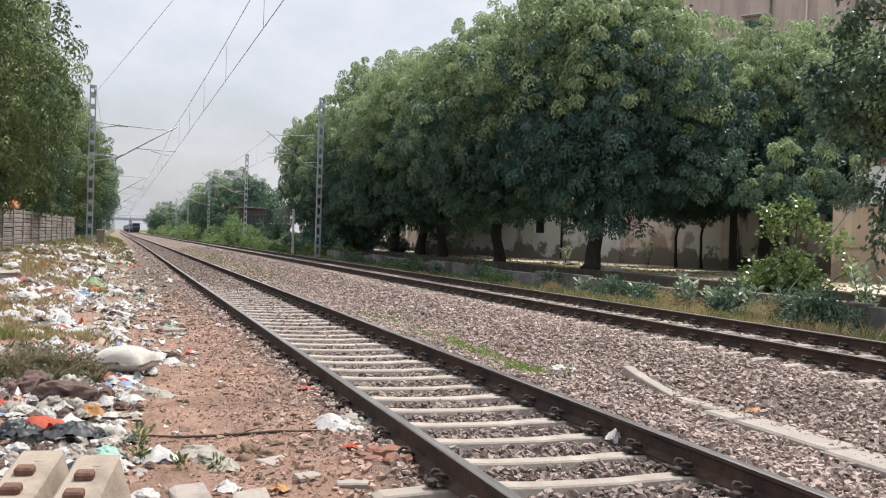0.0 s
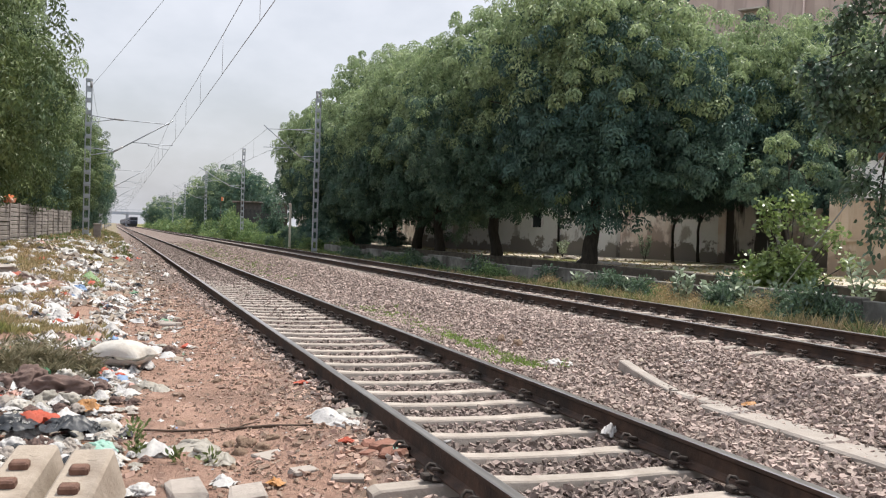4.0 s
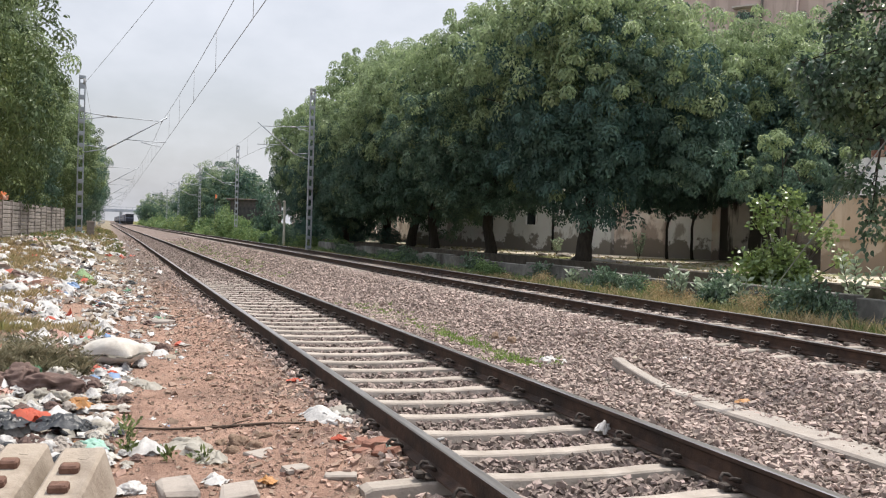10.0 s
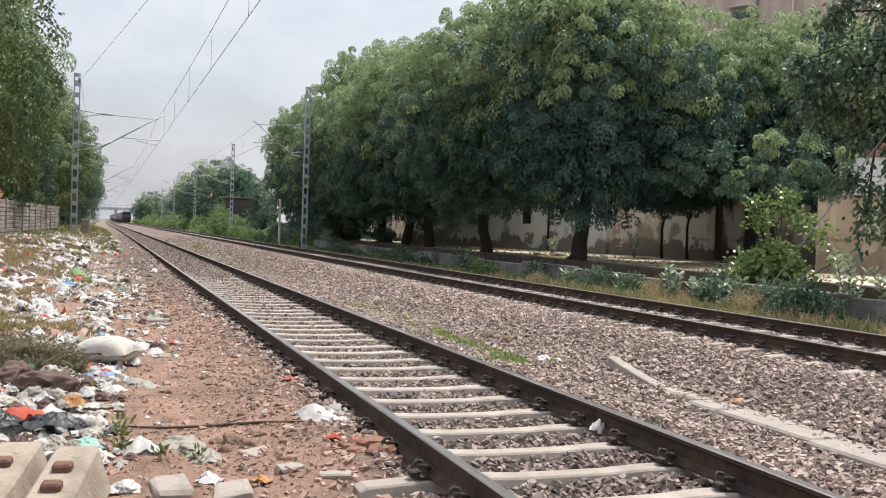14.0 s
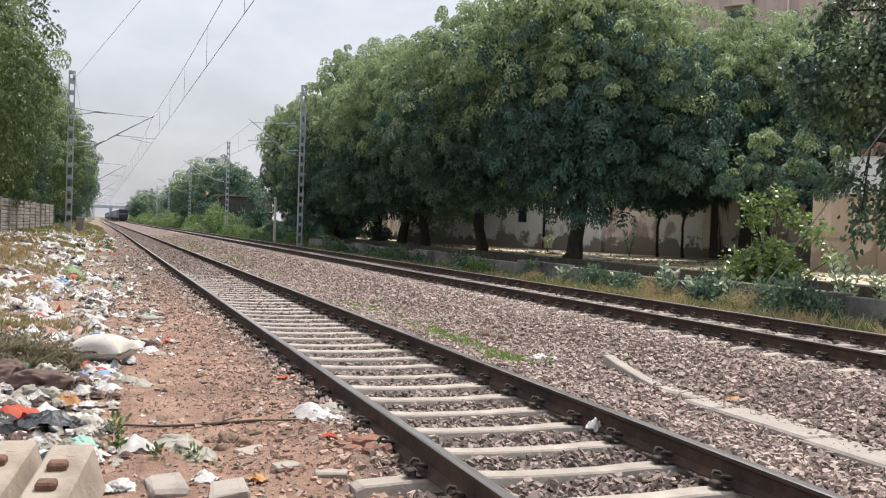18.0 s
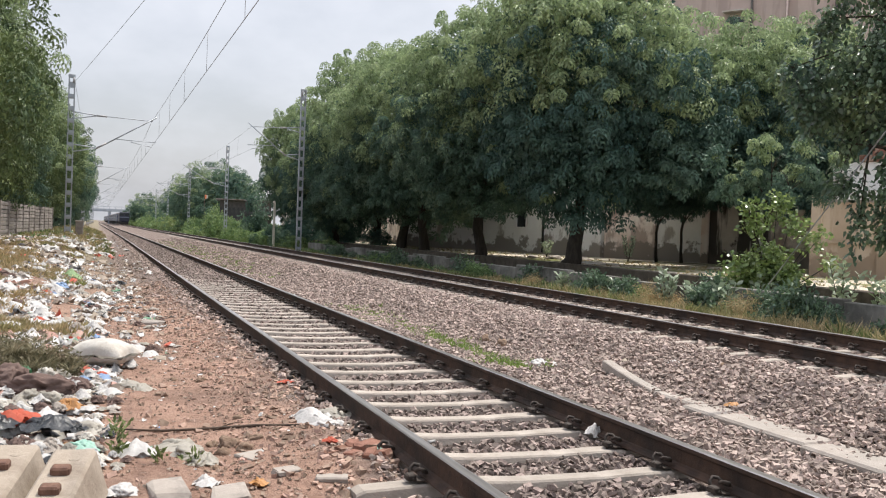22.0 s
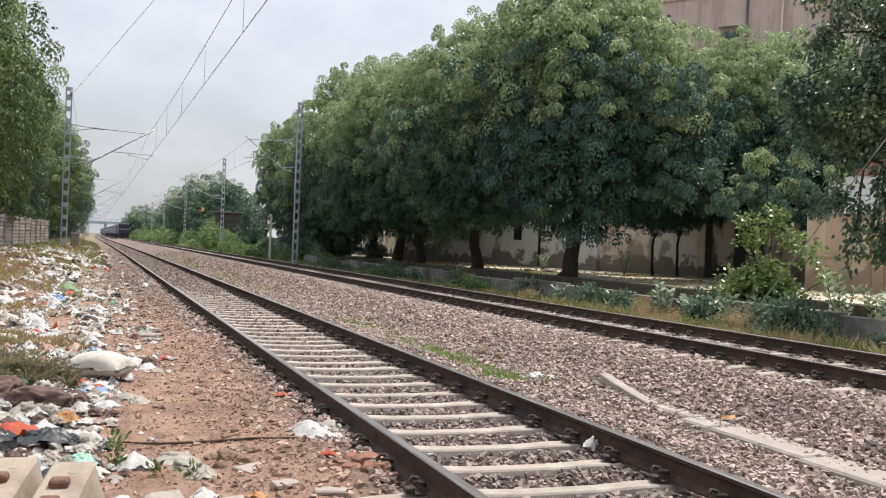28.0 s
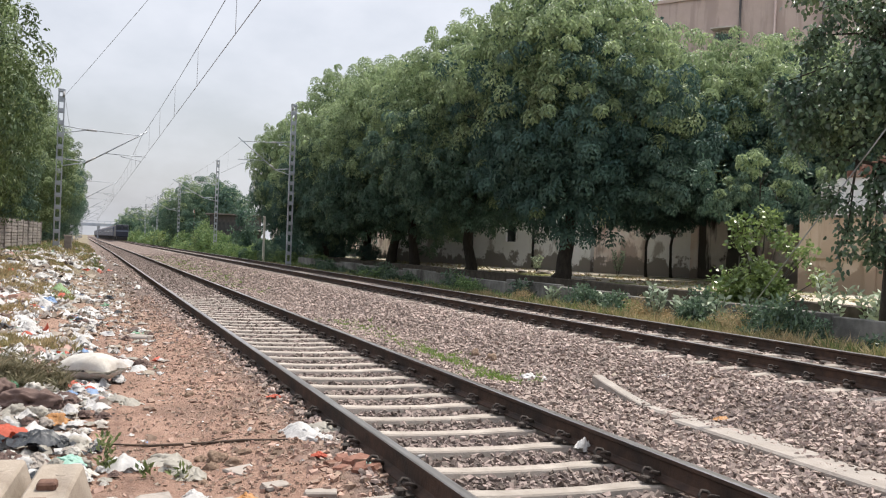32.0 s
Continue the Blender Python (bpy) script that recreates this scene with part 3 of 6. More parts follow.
def build_ballast():
    rng = np.random.default_rng(4)
    pts, sizes = [], []

    def strew(x0, x1, y0, y1, per, size, lift):
        n = int((x1 - x0) * (y1 - y0) * per)
        xs, ys = rng.uniform(x0, x1, n), rng.uniform(y0, y1, n)
        for x, y in zip(xs, ys):
            near1, near2 = abs(x - T1) < 1.37, abs(x - T2) < 1.37
            if near1 or near2:
                start = 2.63 if near1 else 4.772
                k = (y - start) / 0.602
                off = abs(k - round(k)) * 0.602
                if off < 0.095 and not (rng.random() < (0.04 if y < 13 else 0.22 if y < 24 else 0.7)):
                    continue
                c = T1 if near1 else T2
                if abs(abs(x - c) - HALF) < 0.075:
                    continue
            bed = near1 and y > 15 and abs(x - T1) < 0.78
            if bed and rng.random() < 0.1:
                continue
            pts.append((x, y, gz(x, y) + rng.uniform(-0.2, 0.75) * lift + (0.006 + 0.008 * step(13, 22, y) + 0.03 * step(22, 34, y) if bed else 0.0)))
            sizes.append(min(size, (0.024 if y < 24 else 0.034) if bed else 1.0) * rng.uniform(0.6, 1.25))

    strew(1.7, 10.9, -8, 3.5, 90, 0.029, 0.04)
    strew(7.8, 10.9, 3.5, 8, 110, 0.029, 0.04)
    strew(1.7, 4.2, 3.5, 14, 620, 0.0195, 0.04)
    strew(4.2, 7.8, 3.5, 16, 520, 0.0205, 0.05)
    strew(7.8, 10.9, 8, 22, 170, 0.029, 0.045)
    strew(1.5, 8.0, 14, 28, 230, 0.0255, 0.045)
    strew(1.5, 8.0, 28, 52, 80, 0.032, 0.035)
    strew(T1 - 0.76, T1 + 0.76, 15, 60, 60, 0.03, 0.03)
    strew(T1 - 0.76, T1 + 0.76, 26, 95, 110, 0.034, 0.04)
    strew(T1 - 0.9, T1 + 0.6, 95, 190, 40, 0.034, 0.05)
    strew(7.8, 11.3, 22, 50, 60, 0.033, 0.035)
    strew(1.2, 11.0, 50, 90, 22, 0.042, 0.03)
    strew(0.5, 1.5, 13, 45, 14, 0.026, 0.02)
    pts, sizes = np.array(pts), np.array(sizes)
    bed = np.abs(pts[:, 0] - T1) < 0.78
    v, f = stones(rng, pts[bed], sizes[bed])
    ob = new("track_ballast", mesh_of("track_ballast", v, f, M_STONE_DARK))
    tagged(ob, "soiled brown stones packed between concrete sleepers", "ballast", kind="stuff")
    v, f = stones(rng, pts[~bed], sizes[~bed])
    ob = new("ballast", mesh_of("ballast", v, f, M_STONE))
    tagged(ob, "grey-brown crushed stone ballast between and beside the tracks", "ballast", kind="stuff")
    # loose stones and rubble strewn on the path, thicker towards the rail
    pts, sizes = [], []
    for _ in range(26000):
        x, y = rng.uniform(-1.2, 1.93), 3.5 + 20 * rng.random() ** 1.5
        edge = step(0.25, 1.55, x + 0.3 * noise.noise(Vector((x * 2, y * 0.8, 31))))
        patch = step(-0.05, 0.35, noise.noise(Vector((x * 1.6, y * 1.1, 40))))
        if rng.random() > 0.08 + 0.22 * patch + 0.7 * edge:
            continue
        pts.append((x, y, gz(x, y) + 0.003))
        sizes.append(0.003 + (0.009 + 0.014 * edge) * rng.random() ** 2.0)
    for _ in range(130):
        x, y = rng.uniform(-0.2, 1.9), 4.2 + 12 * rng.random() ** 1.3
        pts.append((x, y, gz(x, y) + 0.004))
        sizes.append(rng.uniform(0.014, 0.032))
    v, f = stones(rng, np.array(pts), np.array(sizes))
    ob = new("path_gravel", mesh_of("path_gravel", v, f, M_STONE_SOIL))
    tagged(ob, "loose gravel and stone chips scattered on reddish soil", "gravel", kind="stuff")


build_ballast()


# ---- leaves ----
def leaf_cards(rng, base, ahead, length, width, droop=0.35, face=None):
    """Pointed leaves, folded along the rib: two quads a leaf."""
    n = len(base)
    ahead = ahead / np.linalg.norm(ahead, axis=1)[:, None]
    r = rng.normal(size=(n, 3)) if face is None else face + 0.4 * rng.normal(size=(n, 3))
    side = np.cross(ahead, r)
    side /= np.linalg.norm(side, axis=1)[:, None]
    up = np.cross(side, ahead)
    L, W = length[:, None], width[:, None]
    mid = base + ahead * L * 0.5 + up * W * 0.12
    tip = base + ahead * L - np.array([0, 0, 1.0]) * L * droop
    a = mid + side * W * 0.5
    b = mid - side * W * 0.5
    v = np.stack([base, a, tip, b], 1).reshape(-1, 3)
    f = np.arange(4 * n).reshape(n, 4)
    return v, f


def heart_cards(rng, base, ahead, length, width, droop=0.35):
    """Broad leaves with a drip tip: one six-sided face each."""
    n = len(base)
    ahead = ahead / np.linalg.norm(ahead, axis=1)[:, None]
    side = np.cross(ahead, rng.normal(size=(n, 3)))
    side /= np.linalg.norm(side, axis=1)[:, None]
    L, W = length[:, None], width[:, None]
    down = np.array([0, 0, 1.0]) * L * droop
    p1, p2, tip = base + ahead * L * 0.24, base + ahead * L * 0.6 - down * 0.4, base + ahead * L - down
    v = np.stack([base, p1 + side * W * 0.5, p2 + side * W * 0.4, tip, p2 - side * W * 0.4, p1 - side * W * 0.5], 1).reshape(-1, 3)
    return v, np.arange(6 * n).reshape(n, 6)


def broad_clumps(rng, centres, per, radius, length, width, droop, up):
    """Broad leaves hung round each centre."""
    c = np.repeat(centres, per, 0)
    n = len(c)
    d = rng.normal(size=(n, 3))
    d /= np.linalg.norm(d, axis=1)[:, None]
    base = c + d * radius * rng.uniform(0.2, 1.0, (n, 1))
    d[:, 2] = d[:, 2] * 0.6 + up
    return heart_cards(rng, base, d, length * rng.uniform(0.6, 1.25, n), width * rng.uniform(0.6, 1.25, n), droop)


def clumps(rng, centres, per, radius, length, width, droop=0.4, up=0.15):
    """Sprays of leaves round each centre."""
    c = np.repeat(centres, per, 0)
    n = len(c)
    d = rng.normal(size=(n, 3))
    d /= np.linalg.norm(d, axis=1)[:, None]
    d[:, 2] = d[:, 2] * 0.7 + up
    base = c + d * radius * rng.uniform(0.3, 1.0, (n, 1))
    return leaf_cards(rng, base, d + rng.normal(size=(n, 3)) * 0.35, length * rng.uniform(0.7, 1.3, n), width * rng.uniform(0.7, 1.3, n), droop)


def fronds(rng, centres, per, reach, length, width, droop):
    """Rosettes at the twig ends: stalks that arch over and down like a mop, with paired leaflets."""
    n = len(centres)
    mid = centres.mean(0)
    axis = (centres - mid) * np.array([1.0, 1.0, 0.25])
    axis /= np.linalg.norm(axis, axis=1)[:, None] + 0.01
    axis = axis * rng.uniform(0.15, 0.75, (n, 1)) + rng.normal(size=(n, 3)) * 0.18
    axis[:, 2] += 1.0
    axis /= np.linalg.norm(axis, axis=1)[:, None]
    sx = np.cross(axis, np.array([0.3, 0.9, 0.1]))
    sx /= np.linalg.norm(sx, axis=1)[:, None]
    sy = np.cross(axis, sx)
    c, ax, sx, sy = (np.repeat(q, per, 0) for q in (centres, axis, sx, sy))
    m = len(c)
    a = (np.tile(np.arange(per), n) + rng.uniform(-0.4, 0.4, m)) * 2 * math.pi / per
    size = np.repeat(rng.uniform(0.7, 1.3, n), per) * reach * rng.uniform(0.8, 1.15, m)
    out = sx * np.cos(a)[:, None] + sy * np.sin(a)[:, None]
    side = np.cross(ax, out)
    turn = rng.uniform(0.85, 1.15, m) * (1.15 + droop)
    vs = []
    for k in range(4):
        t = (k + 0.45) / 4
        th = turn * t
        p = c + out * (size * np.sin(th))[:, None] + ax * (size * np.cos(th))[:, None]
        ahead = out * np.cos(th)[:, None] - ax * np.sin(th)[:, None]
        face = out * np.sin(th)[:, None] + ax * np.cos(th)[:, None]
        for s in (-1, 1):
            d = ahead * 0.9 + side * s * 0.75
            v, _ = leaf_cards(rng, p, d + rng.normal(size=(m, 3)) * 0.14, length * rng.uniform(0.8, 1.25, m) * (1.1 - 0.5 * abs(t - 0.5)), width * rng.uniform(0.8, 1.2, m), 0.2, face)
            vs.append(v)
    v = np.concatenate(vs)
    return v, np.arange(len(v)).reshape(-1, 4)


def lobes_crown(rng, lobes, n, inner=0.25):
    """Points on and within a heap of overlapping rounded lobes, kept near the outside."""
    lobes = np.array(lobes, float)
    vol = lobes[:, 3] * lobes[:, 4]
    out = []
    while len(out) < n:
        i = rng.choice(len(lobes), p=vol / vol.sum())
        cx, cy, cz, r, h = lobes[i]
        d = rng.normal(size=3)
        d /= np.linalg.norm(d)
        k = rng.uniform(0.3, 0.9) if rng.random() < inner else 0.84 + 0.22 * rng.random() + 0.5 * rng.random() ** 4
        p = np.array([cx, cy, cz]) + d * np.array([r, r, h]) * k
        deep = False
        for j, (qx, qy, qz, qr, qh) in enumerate(lobes):
            if j != i and k > 0.85 and ((p[0] - qx) / qr) ** 2 + ((p[1] - qy) / qr) ** 2 + ((p[2] - qz) / qh) ** 2 < 0.55:
                deep = True
                break
        if not deep:
            out.append(p)
    return np.array(out)


def heap(rng, width, base, top, count, small, lean=(0.0, 0.0), depth=1.0):
    """Lobes that fill a rounded crown from base to top; lean is the drift of its upper half, depth squeezes it in x."""
    out = [(0, 0, (base + top) / 2, width * 0.33, (top - base) * 0.4), (0, 0, base + 2.4, width * 0.32, 1.9), (0.8, -0.6, base + 4.2, width * 0.34, 2.2)]
    for i in range(count):
        a = 2 * math.pi * (i * 0.618 + rng.uniform(-0.08, 0.08))
        k = (i + 0.5) / count
        z = base + (top - base) * (0.14 + 0.8 * k)
        r = small * (0.5 + 0.85 * rng.random())
        ring = (width * 0.5 - r * 0.8) * math.sqrt(max(0.05, 1 - (2 * abs(k - 0.42)) ** 2.6)) * rng.uniform(0.78, 1.16)
        out.append((ring * math.cos(a), ring * math.sin(a), min(z, top - r * 0.8), r, r * rng.uniform(0.8, 1.15)))
    mid = (base + top) / 2
    return [(x * depth + lean[0] * max(0.0, z - mid) / (top - mid), y + lean[1] * max(0.0, z - mid) / (top - mid), z, r, h) for x, y, z, r, h in out]


def trunk_mesh(rng, height, r0, lean, limbs, spread, limb_top):
    bm = bmesh.new()
    pts = [(lean[0] * k + 0.05 * rng.normal(), lean[1] * k + 0.05 * rng.normal(), height * k - 0.15 * (k == 0)) for k in (0, 0.06, 0.25, 0.5, 0.75, 1)]
    tube(bm, pts, [r0 * 1.35, r0 * 1.1, r0 * 0.95, r0 * 0.86, r0 * 0.84, r0 * 0.8], 10)
    top = Vector(pts[-1])
    for i in range(limbs):
        a = 2 * math.pi * (i + rng.uniform(-0.25, 0.25)) / limbs
        e = Vector((math.cos(a) * spread, math.sin(a) * spread, limb_top * rng.uniform(0.7, 1.0)))
        p = [top - Vector((0, 0, 0.2)), top + Vector((e.x * 0.25, e.y * 0.25, (e.z - top.z) * 0.35)), top + Vector((e.x * 0.6, e.y * 0.6, (e.z - top.z) * 0.7)), Vector((e.x, e.y, e.z))]
        tube(bm, p, [r0 * 0.6, r0 * 0.42, r0 * 0.26, r0 * 0.1], 7)
        for _ in range(2):
            b = Vector(p[2])
            q = b + Vector((rng.normal() * spread * 0.35, rng.normal() * spread * 0.35, rng.uniform(0.4, 1.4)))
            tube(bm, [b, (b + q) / 2 + Vector((0, 0, 0.15)), q], [r0 * 0.2, r0 * 0.13, r0 * 0.05], 5)
    me = bpy.data.meshes.new("trunk")
    bm.to_mesh(me)
    bm.free()
    return me


def spaced(points, gap):
    """Thins points so that none lies nearer than gap to another."""
    kept, cells = [], {}
    for p in points:
        key = tuple(int(math.floor(v / gap)) for v in p)
        near = [q for i in (-1, 0, 1) for j in (-1, 0, 1) for k in (-1, 0, 1) for q in cells.get((key[0] + i, key[1] + j, key[2] + k), ())]
        if all(((p - q) ** 2).sum() > gap * gap for q in near):
            kept.append(p)
            cells.setdefault(key, []).append(p)
    return np.array(kept)


def crown_mesh(name, rng, lobes, count, per, radius, length, width, material, inner=0.22, droop=0.4, dome=False, fill=1100, lit_tops=1.3, fall=3.0):
    c = lobes_crown(rng, lobes, count, inner)
    if dome:
        c = spaced(c, radius * 1.45)
        v, f = fronds(rng, c, per, radius, length, width, droop)
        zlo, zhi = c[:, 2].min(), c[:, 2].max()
        # Sun from above as colour: higher rosettes more often take the paler leaf.
        young = rng.random(len(c)) < 0.02 + lit_tops * np.clip(((c[:, 2] - zlo) / (zhi - zlo) - 0.33) / 0.36, 0, 1) ** fall
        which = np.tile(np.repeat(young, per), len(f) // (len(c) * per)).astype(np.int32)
        c2 = lobes_crown(rng, lobes, fill, 1.0)
        v2, f2 = clumps(rng, c2, 30, 0.95, length * 1.15, width * 1.4, 0.2)
        v, f = np.concatenate([v, v2]), np.concatenate([f, f2 + len(v)])
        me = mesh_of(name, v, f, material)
        me.materials.append(M_LEAF_SUNLIT)
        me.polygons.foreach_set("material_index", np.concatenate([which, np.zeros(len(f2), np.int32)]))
        return me
    else:
        v, f = clumps(rng, c, per, radius, length, width, droop)
    return mesh_of(name, v, f, material)


def tree(name, x, y, z, crown, trunk, label, group="", rz=0.0, scale=1.0, category="tree", shift=(0.0, 0.0), lift=0.0):
    ob = thing(name, x, y, z, label, category, group, rz)
    ob.scale = (scale,) * 3
    part("trunk", trunk, M_BARK, ob)
    part("crown", crown, None, ob, m=Matrix.Translation(Matrix.Rotation(radians(-rz), 3, "Z") @ Vector((*shift, lift))))
    return ob


# ---- the row of neem trees ----
def build_neems():
    rng = np.random.default_rng(11)
    crowns, trunks = [], []
    for i in range(3):
        lobes = heap(rng, 9.7, 1.9, (10.2, 12.2, 11.2)[i], 38, 1.5)
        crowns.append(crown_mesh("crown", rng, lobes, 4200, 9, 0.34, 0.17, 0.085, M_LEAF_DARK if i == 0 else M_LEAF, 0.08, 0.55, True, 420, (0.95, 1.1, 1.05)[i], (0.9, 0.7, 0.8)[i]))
        trunks.append(trunk_mesh(rng, 2.9, 0.3, (0.5, 0.1), 6, 3.2, 8.0))
    # the largest tree leans away from the tall building
    lobes = heap(rng, 9.9, 2.0, 11.2, 42, 1.45, (-0.7, 0.45), 0.92)
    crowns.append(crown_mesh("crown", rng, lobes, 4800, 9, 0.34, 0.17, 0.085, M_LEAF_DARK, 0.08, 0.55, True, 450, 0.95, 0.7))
    trunks.append(trunk_mesh(rng, 2.9, 0.32, (0.5, 0.1), 6, 3.2, 8.0))
    label = "large dense neem tree with dark trunk and drooping leaf sprays"
    rows = ((17.75, 31.6, 3, 0, 1.0, (0.3, -0.8)), (17.6, 40.2, 1, 100, 0.91, (-0.5, -0.6)), (17.75, 48.9, 2, 200, 0.97, (0.0, 0.0)), (17.9, 53.6, 2, 310, 1.04, (0.0, 0.0)), (18.6, 61.5, 2, 45, 1.09, (-0.5, 0.0)), (17.2, 67.0, 0, 120, 0.9, (0.0, 0.0)), (17.1, 80, 2, 200, 1.1, (0.0, 0.0)))
    for x, y, kind, rz, s, shift in rows:
        ob = tree("neem_tree", x, y, gz(x, y), crowns[kind], trunks[kind], label, "neem trees along the yard", rz, s, shift=shift)
        if y > 75:
            ob.scale = (0.72, 0.72, 1.06)
    lobes = [(-1.5, 0.7, 3.2, 0.5, 0.45), (-0.7, 0.3, 3.7, 0.55, 0.5), (0.1, -0.1, 3.2, 0.5, 0.5), (0.9, -0.4, 3.9, 0.5, 0.5), (1.7, -0.7, 3.3, 0.45, 0.45), (-0.3, 0.2, 4.7, 0.42, 0.45), (1.1, -0.2, 4.9, 0.35, 0.4), (-1.9, 0.9, 4.4, 0.35, 0.4), (2.2, -0.9, 4.3, 0.3, 0.35)]
    tree("young_neem_tree", 19.5, 22.3, YARD_Z, crown_mesh("crown", rng, lobes, 420, 8, 0.2, 0.15, 0.06, M_LEAF, 0.75, 0.7, True, 14, 0.75, 0.6), trunk_mesh(rng, 2.6, 0.07, (0.1, 0.1), 5, 1.3, 4.6), "slender young neem tree with pale drooping sprays", "neem trees along the yard", 0.0, 0.84)
    slim = trunk_mesh(rng, 4.6, 0.17, (0.2, 0.1), 5, 2.8, 8.5)
    for x, y, s in ((25.7, 37.3, 0.42), (27.1, 37.2, 0.45), (29.6, 30.5, 0.85), (31.5, 36, 0.8), (25.6, 29.4, 0.8)):
        tree("young_neem_tree", x, y, YARD_Z, crowns[0], slim, "slim young neem tree close to a stained wall", "neem trees along the yard", 70 * s, s, lift=1.6 if s > 0.5 else 3.6)


build_neems()


def build_left_trees():
    rng = np.random.default_rng(21)
    crown = crown_mesh("crown", rng, heap(rng, 8.6, 0.8, 12.6, 28, 1.5), 2600, 9, 0.36, 0.16, 0.07, M_LEAF_YEL, 0.1, 0.9, True, 320, 0.6, 1.0)
    crown2 = crown_mesh("crown", rng, heap(rng, 8.2, 0.6, 11.0, 26, 1.45), 1900, 8, 0.4, 0.19, 0.08, M_LEAF, 0.1, 0.8, True, 220, 0.5, 1.5)
    trunk = trunk_mesh(rng, 2.6, 0.25, (0.3, 0.2), 5, 3.0, 8.0)
    for i, (x, y, s, c) in enumerate(((-6.1, 30, 1.0, crown), (-8.6, 37, 1.0, crown2), (-5.6, 40, 0.85, crown), (-5.5, 50, 0.8, crown2), (-4.2, 60, 0.78, crown), (-3.6, 71, 0.76, crown2), (-3.4, 84, 0.75, crown2), (-3.4, 99, 0.72, crown2), (-3.8, 118, 0.72, crown2), (-4.4, 140, 0.7, crown2), (-5.0, 168, 0.7, crown2), (-6, 200, 0.8, crown2))):
        tree("roadside_tree", x, y, gz(x, y), c, trunk, "leafy yellowish-green tree overhanging a concrete fence", "trees behind the fence", 47 * i, s)


build_left_trees()


def build_far_trees():
    rng = np.random.default_rng(31)
    crown = crown_mesh("crown", rng, heap(rng, 10, 1.5, 9.5, 16, 2.0), 800, 9, 0.65, 0.24, 0.11, M_LEAF, 0.12, 0.55, True, 200, 0.5)
    trunk = trunk_mesh(rng, 2.6, 0.28, (0.2, 0.2), 5, 3.0, 6.5)
    for i, (x, y, s) in enumerate(((15.6, 150, 0.98), (18.2, 153, 1.1), (20.8, 152, 0.95), (18, 200, 0.9), (13.0, 330, 0.85), (17, 290, 0.55), (24, 300, 1.2), (18, 380, 1.2), (-9, 220, 0.9), (-10, 300, 1.0), (-12, 380, 1.2), (45, 170, 1.2))):
        tree("roadside_tree", x, y, gz(x, y), crown, trunk, "broad green tree far along the railway line", "far trees", 63 * i, s)
    shapes = ([(0, 0, 0.9, 1.7, 1.1), (1.2, 0.5, 0.7, 1.2, 0.9), (-1.1, -0.4, 0.7, 1.2, 0.8), (0.3, 1.1, 1.3, 0.9, 0.8), (-0.5, 0.4, 1.6, 0.9, 0.7)],
              [(0, 0, 0.8, 1.3, 0.9), (0.3, 0.2, 1.9, 0.8, 0.9), (-0.4, -0.3, 2.6, 0.6, 0.6), (0.9, -0.5, 1.1, 0.7, 0.7), (-1.2, 0.6, 0.6, 0.9, 0.6)],
              [(0, 0, 0.5, 1.8, 0.6), (1.6, 0.3, 0.4, 1.0, 0.5), (-1.3, 0.2, 0.5, 0.8, 0.6), (0.2, -0.4, 0.9, 0.7, 0.5)])
    bushes = [crown_mesh("foliage", rng, shapes[i], 130, 22, 0.34, 0.26, 0.12, m) for i, m in enumerate((M_LEAF_BUSH, M_LEAF, M_LEAF_BUSH))]
    frond = crown_mesh("foliage", rng, [(0, 0, 1.0, 1.2, 0.7)], 26, 26, 0.9, 0.95, 0.14, M_LEAF_BUSH, 0.6, 0.5)
    for x, y, s in ((13.3, 88.5, 0.5), (13.0, 86.0, 0.4), (14.3, 103.0, 0.85), (15.6, 103.5, 0.75), (17.2, 102.0, 0.6), (13.4, 106.0, 1.05), (18.6, 100.0, 0.5), (14.9, 98.5, 0.5), (12.9, 95.0, 0.5), (13.8, 93.0, 0.45), (14.6, 90.0, 0.4)):
        ob = thing("roadside_bush", x, y, gz(x, y) - 0.1, "overgrown bright green bush beside the line", "bush", "bushes beside the line", 40 * s)
        ob.scale = (s, s, s * 1.25)
        part("foliage", bushes[0], None, ob)
    y = 60.0
    while y < 410:
        y += rng.uniform(1.4, 3.6) * (1 if y < 180 else 2.2)
        k = rng.random()
        x = 13.0 + 3.6 * k + rng.uniform(-0.4, 0.4)
        s = rng.uniform(0.5, 1.0) + 0.75 * k * rng.random()
        if y < 93:
            s *= 0.45
        elif y > 112:
            s *= 1.1 + 0.4 * k
        elif y > 93:
            s *= 0.85
        me = frond if rng.random() < 0.1 else bushes[rng.choice(3, p=(0.45, 0.25, 0.3))]
        ob = thing("roadside_bush", x, y, gz(x, y) - 0.1, "overgrown bright green bush beside the line", "bush", "bushes beside the line", rng.uniform(0, 360))
        ob.scale = (s, s, s * rng.uniform(0.75, 1.45))
        part("foliage", me, None, ob)


build_far_trees()


# ---- walls on the yard side ----
def slanted(a, b):
    """Pose at a with its x axis along a to b, and the length."""
    d = Vector((b[0] - a[0], b[1] - a[1]))
    return math.degrees(math.atan2(d.y, d.x)), d.length


